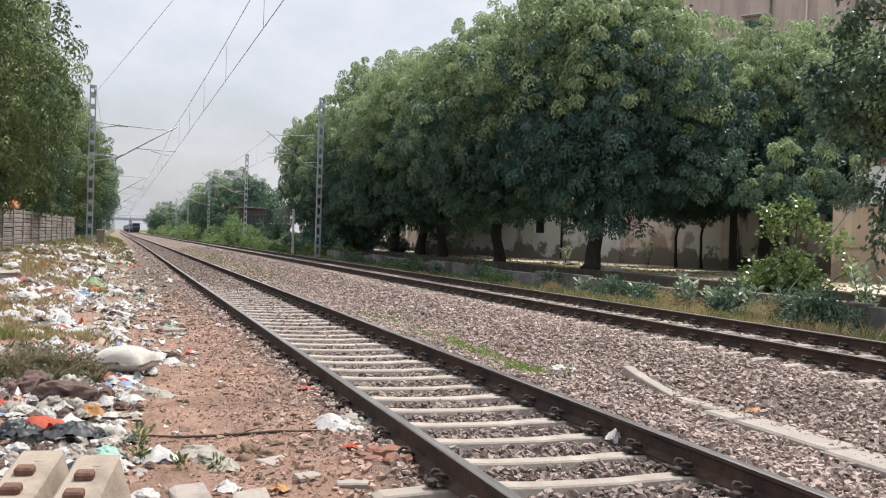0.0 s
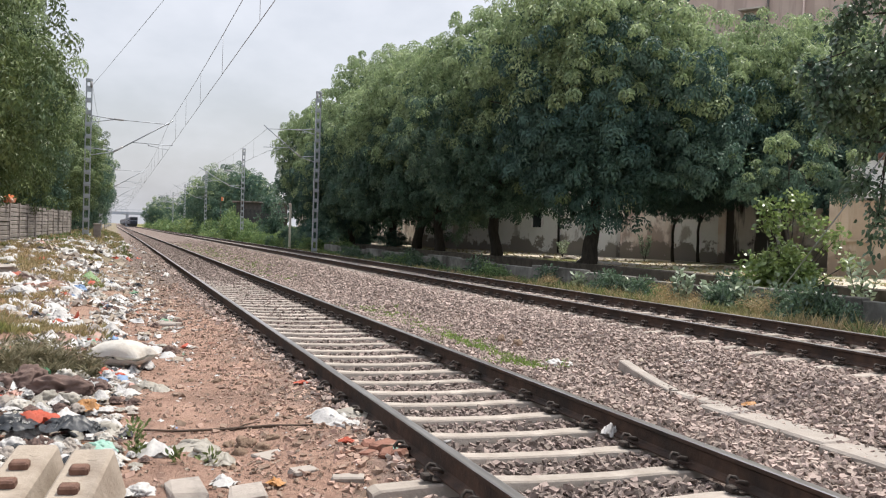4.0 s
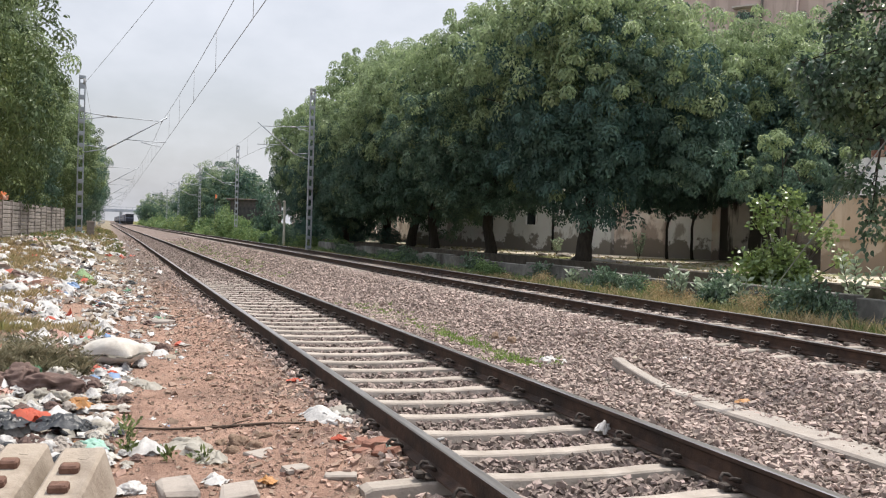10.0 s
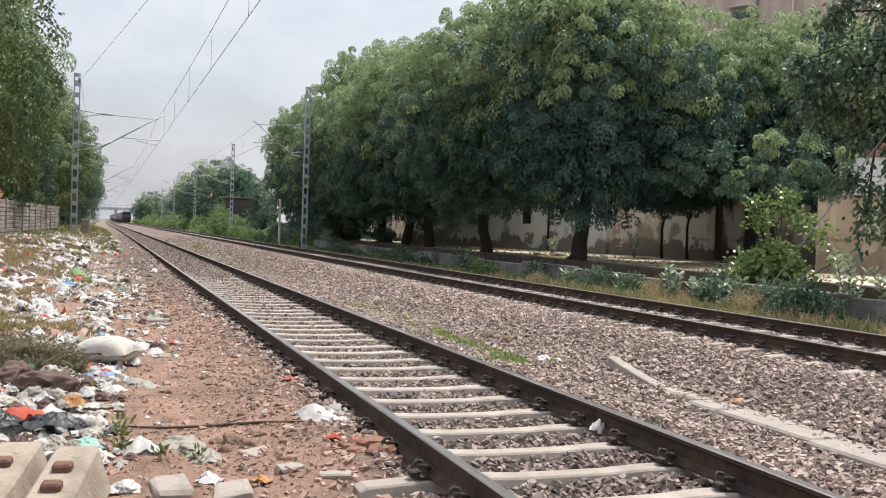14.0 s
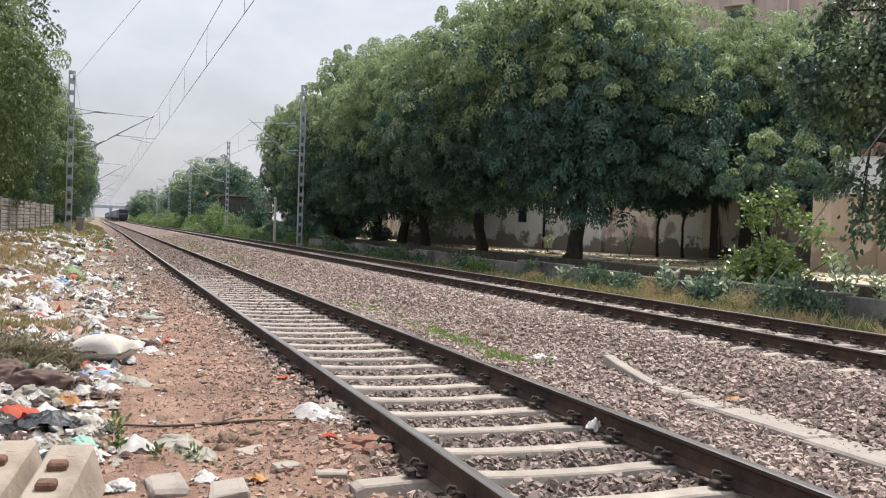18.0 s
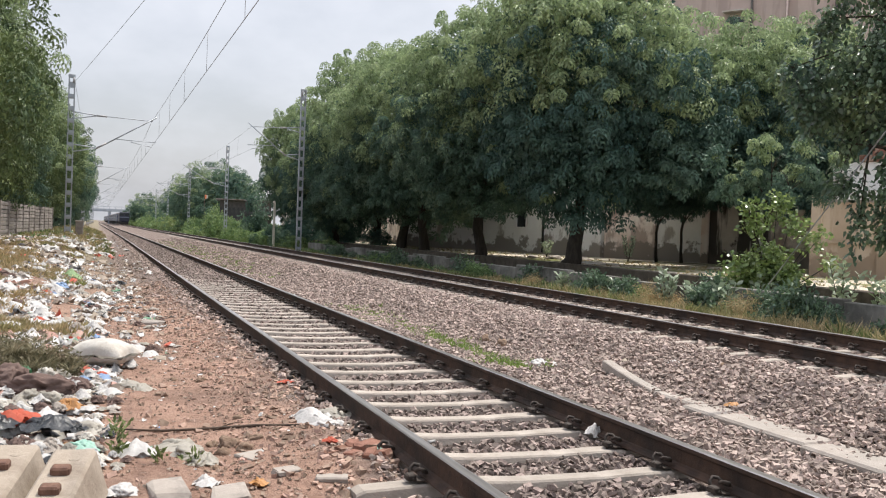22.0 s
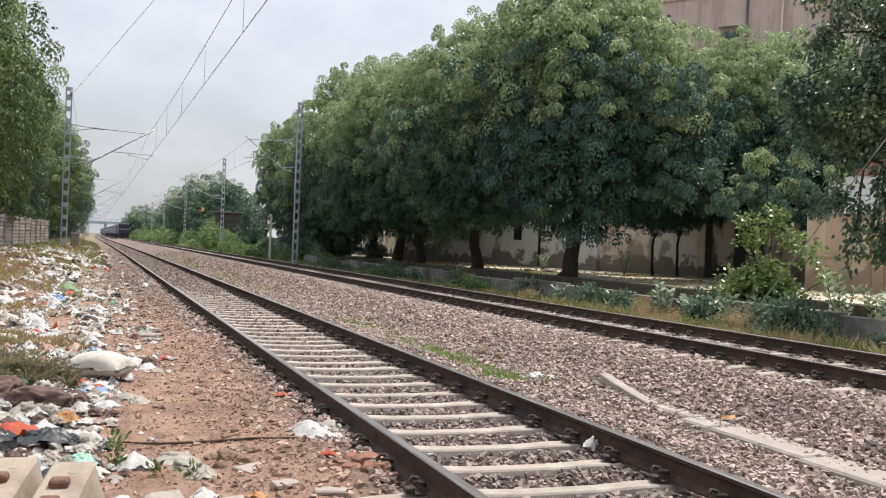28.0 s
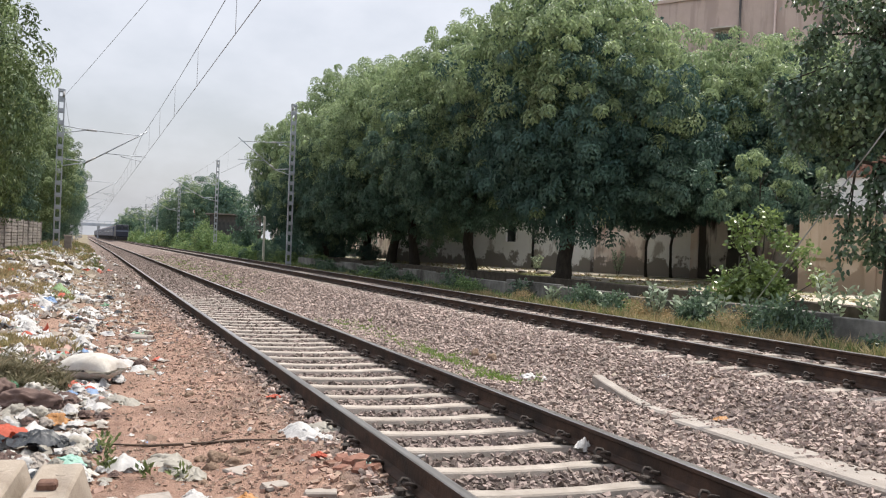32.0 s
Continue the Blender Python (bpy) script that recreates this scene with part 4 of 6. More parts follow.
def build_walls():
    root = thing("retaining_wall", 0, 0, 0, "low grey weathered concrete wall beside the track", "wall", kind="structure")
    y = 6.0
    i = 0
    while y < 60:
        ln = 3.6
        top = 0.5 + 0.05 * ((i * 7) % 3 - 1)
        part("panel", block(WALL_X - 0.12, WALL_X + 0.12, y + 0.012, y + ln - 0.012, -0.3, top, 0.015), M_RETAIN, root)
        y += ln
        i += 1
    ob = part("yard_edge", block(YARD_X - 0.25, YARD_X + 0.02, -5, 120, -0.3, YARD_Z + 0.03, 0.03), M_EARTHFACE)
    tagged(ob, "masonry edge of the raised yard, its shade put into the dark colour", "edge", kind="structure")
    rz, ln = slanted((20.9, 61.6), (26.2, 43.4))
    w1 = thing("whitewashed_building", 20.9, 61.6, YARD_Z, "whitewashed single-storey building with small dark windows", "building", rz=rz)
    holes = [(4.9, 0.8), (7.1, 1.0), (12.3, 0.9)]
    xs = [0.0]
    for c, w in holes:
        xs += [c - w / 2, c + w / 2]
    xs.append(ln)
    for k in range(0, len(xs), 2):
        part("wall", block(xs[k], xs[k + 1], 0, 0.3, -0.2, 4.8), M_WHITEWASH, w1)
    for c, w in holes:
        lo = part("wall", block(c - w / 2, c + w / 2, 0, 0.3, -0.2, 1.6), M_WHITEWASH, w1)
        part("wall", block(c - w / 2, c + w / 2, 0, 0.3, 2.7, 4.8), M_WHITEWASH, w1)
        win = part("window", block(c - w / 2, c + w / 2, 0.14, 0.2, 1.6, 2.7), M_PANE, w1, "dark recessed window")
        part("sill", block(c - w / 2 - 0.08, c + w / 2 + 0.08, -0.06, 0.14, 1.54, 1.6), M_WHITEWASH, win)
    part("roof", block(-0.3, ln + 0.3, -0.3, 7, 4.8, 5.02), M_SLAB, w1)
    part("wall", block(0, 0.3, 0.3, 7, -0.2, 4.8), M_WHITEWASH, w1)
    for c in (8.7, 14.4):
        part("drain_pipe", rod((c, -0.08, 0.1), (c, -0.08, 4.7), 0.07), M_BLACK, w1, "black drain pipe")
    rz, ln = slanted((26.3, 43.2), (33.2, 27.3))
    w2 = thing("yard_wall", 26.3, 43.2, YARD_Z, "tall brownish stained plaster boundary wall with damp black streaks", "wall", rz=rz)
    k = 0
    x = 0.0
    while x < ln:
        e = min(x + 3.1, ln)
        part("panel", block(x + 0.01, e - 0.01, 0.03 * (k % 2), 0.3, -0.2, 5.0), (M_PLASTER, M_WHITEWASH, M_SOOTWALL)[k] if k < 3 else M_PLASTER, w2)
        part("pilaster", block(e - 0.2, e + 0.2, -0.1, 0.02, -0.2, 5.1, 0.01), M_PLASTER if k != 2 else M_WHITEWASH, w2)
        x = e
        k += 1
    rz, ln = slanted((18.6, 97.0), (23.4, 66.0))
    w5 = thing("rear_wall", 18.6, 97.0, YARD_Z, "dingy grey-brown plastered wall behind the tree row", "wall", rz=rz)
    for k in range(8):
        part("panel", block(k * ln / 8 + 0.01, (k + 1) * ln / 8 - 0.01, 0.02 * (k % 2), 0.25, -0.2, 3.0 + 0.15 * (k % 3)), M_PLASTER, w5)
    rz, ln = slanted((27.0, 50.2), (46, 22))
    w3 = thing("apartment_building", 27.0, 50.2, YARD_Z, "tall pinkish plastered building with pipes and small sunshades", "building", rz=rz)
    part("wall", block(0, ln, 0, 12, -0.2, 15.9), M_PINK, w3)
    part("parapet", block(-0.1, ln + 0.1, -0.1, 0.12, 15.9, 16.1), M_PINK, w3)
    for c in (11.7, 13.6, 16.1, 19.5):
        part("drain_pipe", rod((c, -0.1, 0.2), (c, -0.1, 15.7), 0.07), M_SHED if c != 13.6 else M_PINK, w3)
    for c, z in ((10.9, 14.05), (10.9, 10.6), (18.0, 14.6)):
        win = part("window", block(c - 0.4, c + 0.4, -0.03, 0.02, z - 0.8, z - 0.3), M_PANE, w3)
        part("sunshade", block(c - 0.7, c + 0.7, -0.6, 0, z - 0.08, z), M_TIN, win, "pale concrete sunshade")
    w4 = thing("cream_gatehouse", 23.4, 24.6, YARD_Z, "cream rendered low house with a broken brick parapet", "building", rz=slanted((23.4, 24.6), (27.5, 15))[0])
    part("wall", block(0, 10.5, 0, 0.3, -0.1, 2.6), M_CREAMWALL, w4)
    part("wall", block(-0.4, 10.5, 2.5, 2.8, -0.1, 4.2), M_WHITEWASH, w4)
    part("wall", block(-0.4, -0.1, 2.8, 7.0, -0.1, 4.2), M_WHITEWASH, w4)
    for p0, p1, top in ((0.55, 1.0, 4.45), (1.0, 1.6, 4.75), (1.6, 10.5, 4.95)):
        part("parapet", block(p0, p1, 2.4, 2.9, 4.2, top, 0.02), M_BRICK, w4, "exposed broken brick parapet")
    for c in (0.15, 2.4, 4.7, 7.0):
        part("pillar", block(c - 0.18, c + 0.18, -0.12, 0.05, -0.1, 2.85, 0.01), M_CREAMWALL, w4)
    part("ledge", block(0, 10.5, -0.1, 0.0, 1.18, 1.28, 0.01), M_CREAMWALL, w4)
    part("coping", block(-0.05, 10.5, -0.08, 0.38, 2.6, 2.7, 0.01), M_SLAB, w4)
    part("flat_roof", block(2.2, 10.5, 0.4, 2.4, 2.75, 2.95), M_BLACK, w4, "black flat roof")
    for c in (5.6, 7.9):
        part("brace", rod((c, 2.3, 3.0), (c + 0.9, 2.45, 4.6), 0.05), M_BRICK, w4)
    part("door", block(3.1, 4.0, -0.02, 0.04, -0.05, 2.0), M_PANE, w4, "dark doorway")


build_walls()


def build_fence():
    """Precast posts with planks slotted between them."""
    a, b = (-4.4, 12.0), (-2.44, 55.4)
    rz, ln = slanted(a, b)
    root = thing("precast_fence", a[0], a[1], 0, "grey precast concrete plank fence with dirty posts", "fence", rz=rz)
    n = 20
    post = plank = None
    for i in range(n + 1):
        x = ln * i / n
        wx, wy = a[0] + (b[0] - a[0]) * i / n, a[1] + (b[1] - a[1]) * i / n
        z = gz(wx, wy)
        p = part("post", post or block(-0.06, 0.06, -0.06, 0.06, -0.4, 1.4, 0.012), M_FENCE, root, m=pose(x, 0, z))
        post = p.data
        if i < n:
            wx2, wy2 = a[0] + (b[0] - a[0]) * (i + 0.5) / n, a[1] + (b[1] - a[1]) * (i + 0.5) / n
            z = gz(wx2, wy2)
            for k in range(9):
                q = part("plank", plank or block(-ln / n / 2 + 0.065, ln / n / 2 - 0.065, -0.028, 0.028, 0.006, 0.142, 0.018), M_FENCE, root, m=pose(x + ln / n / 2, random.uniform(-0.015, 0.015), z + 0.149 * k, random.uniform(-4, 4)))
                plank = q.data


build_fence()


M_ORANGECLOTH = mat("orange_cloth", (0.62, 0.16, 0.05), (0.78, 0.26, 0.1), 6, 0.8, 0.3, (0.75, 0.6, 0.5), 3.0, through_light=0.25)


def build_fence_bundle():
    """A knotted orange and white cloth lying over the fence top."""
    k = 0.485
    x, y = -4.4 + 1.96 * k, 12 + 43.4 * k
    ob = thing("cloth_bundle", x, y, gz(x, y) + 1.38, "faded orange and white cloth bundle lying on the fence", "cloth")
    for nm, dx, r, m in (("orange_cloth", 0.1, 0.2, M_ORANGECLOTH), ("white_cloth", -0.16, 0.15, M_TIN)):
        bm = bmesh.new()
        bmesh.ops.create_icosphere(bm, subdivisions=3, radius=r)
        for v in bm.verts:
            v.co *= 1 + 0.28 * noise.noise(v.co * 9 + Vector((dx, 2, 0)))
            v.co.z = max(v.co.z, -0.35 * r) + 0.35 * r
        part(nm, bm, m, ob, m=pose(dx, 0.0, 0.0, 0, 0, 20))


build_fence_bundle()


# ---- overhead line ----
CONTACT = 5.48


def lattice_mast(x, y, z, top, reach, wire_z, label):
    """A battened steel mast with its cantilever to the wire; reach is the way to the wire in x."""
    ob = thing("overhead_line_mast", x, y, z, label, "mast", "overhead line masts")
    h = top - z
    s = 1 if reach > 0 else -1
    part("footing", block(-0.3, 0.3, -0.3, 0.3, -0.5, 0.12, 0.03), M_SLAB, ob, "concrete footing")
    for k in (-1, 1):
        bm = block(k * 0.15 - 0.012, k * 0.15 + 0.012, -0.1, 0.1, 0, h)
        box(bm, k * 0.15 - 0.05 * (k > 0), k * 0.15 + 0.05 * (k < 0), 0.088, 0.1, 0, h)
        box(bm, k * 0.15 - 0.05 * (k > 0), k * 0.15 + 0.05 * (k < 0), -0.1, -0.088, 0, h)
        part("channel", bm, M_MAST, ob)
    zz = 0.3
    batten = None
    while zz < h:
        for f in (-0.104, 0.104):
            q = part("batten", batten or block(-0.15, 0.15, -0.005, 0.005, -0.11, 0.11), M_MAST, ob, m=pose(0, f, zz))
            batten = q.data
        zz += 0.62
    w = wire_z - z
    f = abs(reach) / 4.0
    at = lambda x, dz: (s * x * f, 0, w + dz)
    arm = part("cantilever", rod(at(1.33, -0.22), at(4.25, 1.6), 0.033, 8), M_MAST, ob)
    part("top_tie", rod(at(1.3, 1.46), at(4.05, 1.38), 0.02, 6), M_MAST, arm)
    part("steady_tube", rod(at(2.15, 0.31), at(4.25, 0.27), 0.02, 6), M_MAST, arm)
    part("steady_arm", rod(at(3.0, 0.2), at(4.0, 0.02), 0.016, 6), M_MAST, arm)
    part("hanger", rod(at(3.0, 0.3), at(3.0, 0.16), 0.012, 6), M_MAST, arm)
    for a, b in ((at(0.12, 1.58), at(1.32, 1.46)), (at(0.12, 1.22), at(1.32, 1.46)), (at(0.12, -0.1), at(1.35, -0.21)), (at(0.12, -0.48), at(1.35, -0.21))):
        part("bracket_tube", rod(a, b, 0.025, 6), M_MAST, arm)
    for a, b in ((at(1.25, -0.25), at(1.75, 0.06)), (at(1.25, 1.46), at(1.75, 1.45))):
        part("insulator", rod(a, b, 0.05, 8), M_INSUL, arm)
    part("cap", block(-0.17, 0.17, -0.12, 0.12, h - 0.02, h + 0.16, 0.02), M_MAST, ob)
    part("pin_insulator", rod((s * 0.1, -0.14, h - 0.28), (s * 0.1, -0.14, h - 0.02), 0.06, 8), M_INSUL, ob)
    part("number_plate", block(-0.13, 0.13, -0.125, -0.115, h - 0.55, h - 0.3), M_MAST, ob)
    return ob


MASTS_L = [(-1.45, 50.0), (-1.45, 97.0), (-1.45, 143.0), (-1.45, 190.0), (-1.45, 240.0), (-1.45, 290.0)]
MASTS_R = [(11.75, 8.6), (11.65, 55.0), (12.9, 99.0), (13.2, 145.0), (13.5, 195.0), (14.0, 245.0)]
for x, y in MASTS_L:
    lattice_mast(x, y, gz(x, y), 8.8, T1 - 0.3 - x, CONTACT, "grey galvanised lattice mast with a cantilever over the track")
for x, y in MASTS_R:
    lattice_mast(x, y, gz(x, y), 9.95, T2 - 0.65 - x, CONTACT + 0.69, "grey galvanised lattice mast with a cantilever over the second track")


def sagging(a, b, sag, n=12):
    a, b = Vector(a), Vector(b)
    return [a.lerp(b, i / n) - Vector((0, 0, sag * 4 * (i / n) * (1 - i / n))) for i in range(n + 1)]


def build_wires():
    for x, z, masts in ((T1 - 0.3, CONTACT, [(0, -2.0), *MASTS_L]), (T2 - 0.65, CONTACT + 0.69, MASTS_R[1:])):
        root = thing("overhead_wire", x, 0, z, "thin dark contact and catenary wires with droppers", "wire", "overhead wires")
        for (_, y0), (_, y1) in zip(masts, masts[1:]):
            r = 0.008
            part("contact_wire", tube(bmesh.new(), [(0.0, y0, 0), (0.0, y1, 0)], [r, r], 5), M_WIRE, root)
            pts = sagging((0.0, y0, 1.38), (0.0, y1, 1.38), 0.34)
            part("catenary_wire", tube(bmesh.new(), pts, [r] * len(pts), 5), M_WIRE, root)
            for k in range(1, 8):
                t = k / 8
                zc = 1.38 - 0.34 * 4 * t * (1 - t)
                part("dropper", rod((0.0, y0 + (y1 - y0) * t, 0), (0, y0 + (y1 - y0) * t, zc), 0.005, 4), M_WIRE, root)
    root = thing("return_wire", 0, 0, 0, "single bare wire slung between mast tops", "wire")
    ys = [-2.0] + [m[1] for m in MASTS_L]
    for y0, y1 in zip(ys, ys[1:]):
        pts = sagging((5.1 if y0 < 10 else -1.3, y0, 8.62), (-1.3, y1, 8.62), 0.12)
        part("span", tube(bmesh.new(), pts, [0.008] * len(pts), 5), M_WIRE, root)
    stay = thing("stay_wire", 0, 0, 0, "diagonal steel stay cable running down to the weeds", "cable")
    part("cable", rod((13.85, 16.52, -0.09), (12.4, 6.47, 8.76), 0.014, 6), M_MAST, stay)


build_wires()


# ---- the train ----
def build_train():
    root = thing("passenger_train", T2, 420, 0.28, "dark diesel locomotive hauling a rake of dark blue coaches", "train")
    loco = part("locomotive", block(-1.45, 1.45, 1.5, 19.0, 1.0, 3.6, 0.12), M_LOCO, root, "dark locomotive with a pale band across its nose")
    part("cab", block(-1.5, 1.5, 0.0, 2.8, 0.95, 4.1, 0.18), M_LOCO, loco)
    part("nose_band", block(-1.52, 1.52, -0.02, 2.0, 2.3, 2.62, 0.03), M_CREAM, loco, "pale band")
    for s in (-1, 1):
        part("windscreen", block(s * 0.72 - 0.55, s * 0.72 + 0.55, -0.03, 0.05, 2.95, 3.65, 0.03), M_PANE, loco)
        part("buffer", rod((s * 0.98, 0.05, 1.05), (s * 0.98, -0.55, 1.05), 0.2, 10), M_BLACK, loco)
    part("headlamp", block(-0.25, 0.25, -0.06, 0.05, 3.75, 4.0, 0.04), M_PANE, loco)
    part("cowcatcher", block(-1.3, 1.3, -0.25, 0.4, 0.15, 0.9, 0.08), M_BLACK, loco)
    for y in (4.0, 15.5):
        part("bogie", block(-1.25, 1.25, y - 2.2, y + 2.2, 0.1, 1.0, 0.06), M_BLACK, loco)
    part("roof_hood", block(-1.1, 1.1, 3.2, 18.6, 3.6, 3.95, 0.15), M_LOCO, loco)
    part("roof_vent", block(-0.8, 0.8, 7, 10.5, 3.95, 4.15, 0.05), M_BLACK, loco)
    data = {}

    def shared(name, make, material, parent, m, label=""):
        ob = part(name, data.get(name) or make(), material, parent, label, m)
        data[name] = ob.data
        return ob

    for i in range(16):
        y0 = 20.0 + 22.8 * i
        car = shared("coach", lambda: block(-1.6, 1.6, 0.3, 22.2, 1.05, 3.75, 0.2), M_TRAIN, root, pose(0, y0, 0), "dark blue passenger coach")
        shared("coach_roof", lambda: block(-1.35, 1.35, 0.35, 22.1, 3.74, 4.02, 0.12), M_RUST, car, pose(0, 0, 0))
        shared("bogie", lambda: block(-1.2, 1.2, -1.8, 1.8, 0.1, 1.0, 0.05), M_BLACK, car, pose(0, 4, 0))
        shared("bogie", None, M_BLACK, car, pose(0, 18.5, 0))
        for s in (-1, 1):
            shared("window_band", lambda: block(-0.02, 0.02, 1.6, 20.8, 2.3, 2.95), M_TRAIN2, car, pose(s * 1.605, 0, 0), "pale blue band along the windows")
            for k in range(9):
                shared("window", lambda: block(-0.012, 0.012, -0.5, 0.5, 2.35, 2.9), M_PANE, car, pose(s * 1.632, 3.0 + 2.05 * k, 0))
    return root


TRAIN = build_train()


def build_far_works():
    b = thing("road_overbridge", 0, 500, 0, "hazy concrete road bridge with railings across the line", "bridge")
    part("deck", block(-40, 70, 0, 9, 6.2, 7.6), M_BRIDGE, b)
    for x in (-6.0, 5.6, 16.0, 27.0):
        part("pier", block(x - 0.7, x + 0.7, 1, 8, -1, 6.2), M_BRIDGE, b)
    part("railing", block(-40, 70, 0.2, 0.4, 8.7, 8.85), M_BRIDGE, b)
    post = None
    for i in range(38):
        q = part("railing_post", post or block(-0.1, 0.1, 0.2, 0.4, 7.6, 8.7), M_BRIDGE, b, m=pose(-38 + 2.9 * i, 0, 0))
        post = q.data
    part("embankment", block(40, 70, 0.5, 8.5, -1, 6.2), M_BRIDGE, b)
    part("embankment", block(-40, -18, 0.5, 8.5, -1, 6.2), M_BRIDGE, b)
    s = thing("tin_shed", 16.4, 108, 0.2, "rusty corrugated shed with a pale tin awning", "shed", rz=-8)
    sheet = None
    for i in range(12):
        q = part("sheet", sheet or block(0, 0.51, -0.03, 0.02, 0, 4.3), M_SHED, s, m=pose(-3 + 0.5 * i, -0.02 * (i % 2), 0))
        sheet = q.data
    part("roof", block(-3.5, 3.5, -0.5, 6, 4.3, 4.42), M_RUST, s)
    part("awning", block(0.6, 3.1, -2.0, -0.1, 2.5, 2.6), M_TIN, s, "pale tin awning")
    part("side_wall", block(-3, -2.9, 0.05, 6, 0, 4.3), M_SHED, s)
    q = thing("marker_pillar", -0.95, 53.5, gz(-0.95, 53.5), "squat weathered brick marker pillar beside a mast", "pillar")
    part("shaft", block(-0.2, 0.2, -0.2, 0.2, -0.3, 0.8, 0.02), M_FENCE, q)
    part("cap", block(-0.24, 0.24, -0.24, 0.24, 0.8, 0.88, 0.02), M_SLAB, q)
    r = thing("relay_box", 12.4, 160, gz(12.4, 160), "pale grey lineside equipment cabinet", "cabinet")
    part("body", block(-0.5, 0.5, -0.35, 0.35, 0, 1.3, 0.03), M_TIN, r)
    part("lid", block(-0.56, 0.56, -0.4, 0.4, 1.3, 1.38, 0.02), M_TIN, r)
    w = thing("compound_wall", 21, 86, 0.45, "long stained compound wall beyond the yard", "wall", rz=-38)
    for k in range(9):
        part("panel", block(3.2 * k, 3.2 * k + 3.18, 0, 0.25, -0.3, 3.4 + 0.5 * (k % 3 == 1)), M_WHITEWASH if k % 3 else M_PLASTER, w)
    p = thing("lamp_post", 12.85, 70, 0, "slim pale concrete post at the edge of the bushes", "post")
    part("shaft", block(-0.08, 0.08, -0.08, 0.08, -0.3, 3.4, 0.02), M_TIN, p)
    part("cap", block(-0.14, 0.05, -0.08, 0.08, 3.4, 3.5, 0.01), M_TIN, p)


build_far_works()


def build_flag():
    """A small orange pennant on a thin pole; the cloth is in three pieces that swing."""
    pole = thing("orange_flag", 13.3, 124, 0.0, "small orange flag fluttering on a pole above the bushes", "flag")
    part("pole", rod((0, 0, -0.2), (0, 0, 5.6), 0.03), M_WOOD, pole)
    strips = []
    for k in range(3):
        w, z0, z1 = 0.2, 4.95 + 0.04 * k, 5.5 - 0.05 * k
        cloth = part("cloth", block(0.0, w, -0.008, 0.008, z0, z1), M_ORANGECLOTH if k < 2 else M_TIN, pole if k == 0 else strips[-1], m=pose(0.03 if k == 0 else 0.19, 0, 0))
        strips.append(cloth)
    return strips


FLAG = build_flag()


# ---- plants beside the line ----
def blades(rng, places, heights, width, per, lean=0.5):
    """Tufts of grass: narrow bent blades."""
    base = np.repeat(places, per, 0)
    h = np.repeat(heights, per) * rng.uniform(0.5, 1.15, len(base))
    a = rng.uniform(0, 2 * math.pi, len(base))
    spread = np.repeat(heights, per)[:, None] * 0.28
    base = base + np.stack([np.cos(a), np.sin(a), 0 * a], 1) * spread * rng.uniform(0, 1, (len(base), 1))
    d = np.stack([np.cos(a) * lean, np.sin(a) * lean, np.ones(len(a))], 1) + rng.normal(size=(len(a), 3)) * 0.18
    return leaf_cards(rng, base, d, h, np.full(len(a), width) * rng.uniform(0.7, 1.4, len(a)), 0.12)


def grass_patch(name, rng, spots, material, label, per=14, width=0.02):
    pts = np.array([(x, y, gz(x, y) - 0.01) for x, y, _ in spots])
    v, f = blades(rng, pts, np.array([s[2] for s in spots]), width, per)
    ob = new(name, mesh_of(name, v, f, material))
    tagged(ob, label, "grass", kind="stuff")


M_TRACKGRASS = mat("fresh_grass", (0.16, 0.24, 0.06), (0.26, 0.35, 0.1), 3, 0.6, 0.0, island=0.3, through_light=0.3)


M_STRAW = mat("matted_straw", (0.34, 0.235, 0.115), (0.5, 0.39, 0.22), 3, 0.7, 0.0, (0.28, 0.25, 0.11), 1.2, island=0.4, through_light=0.25)


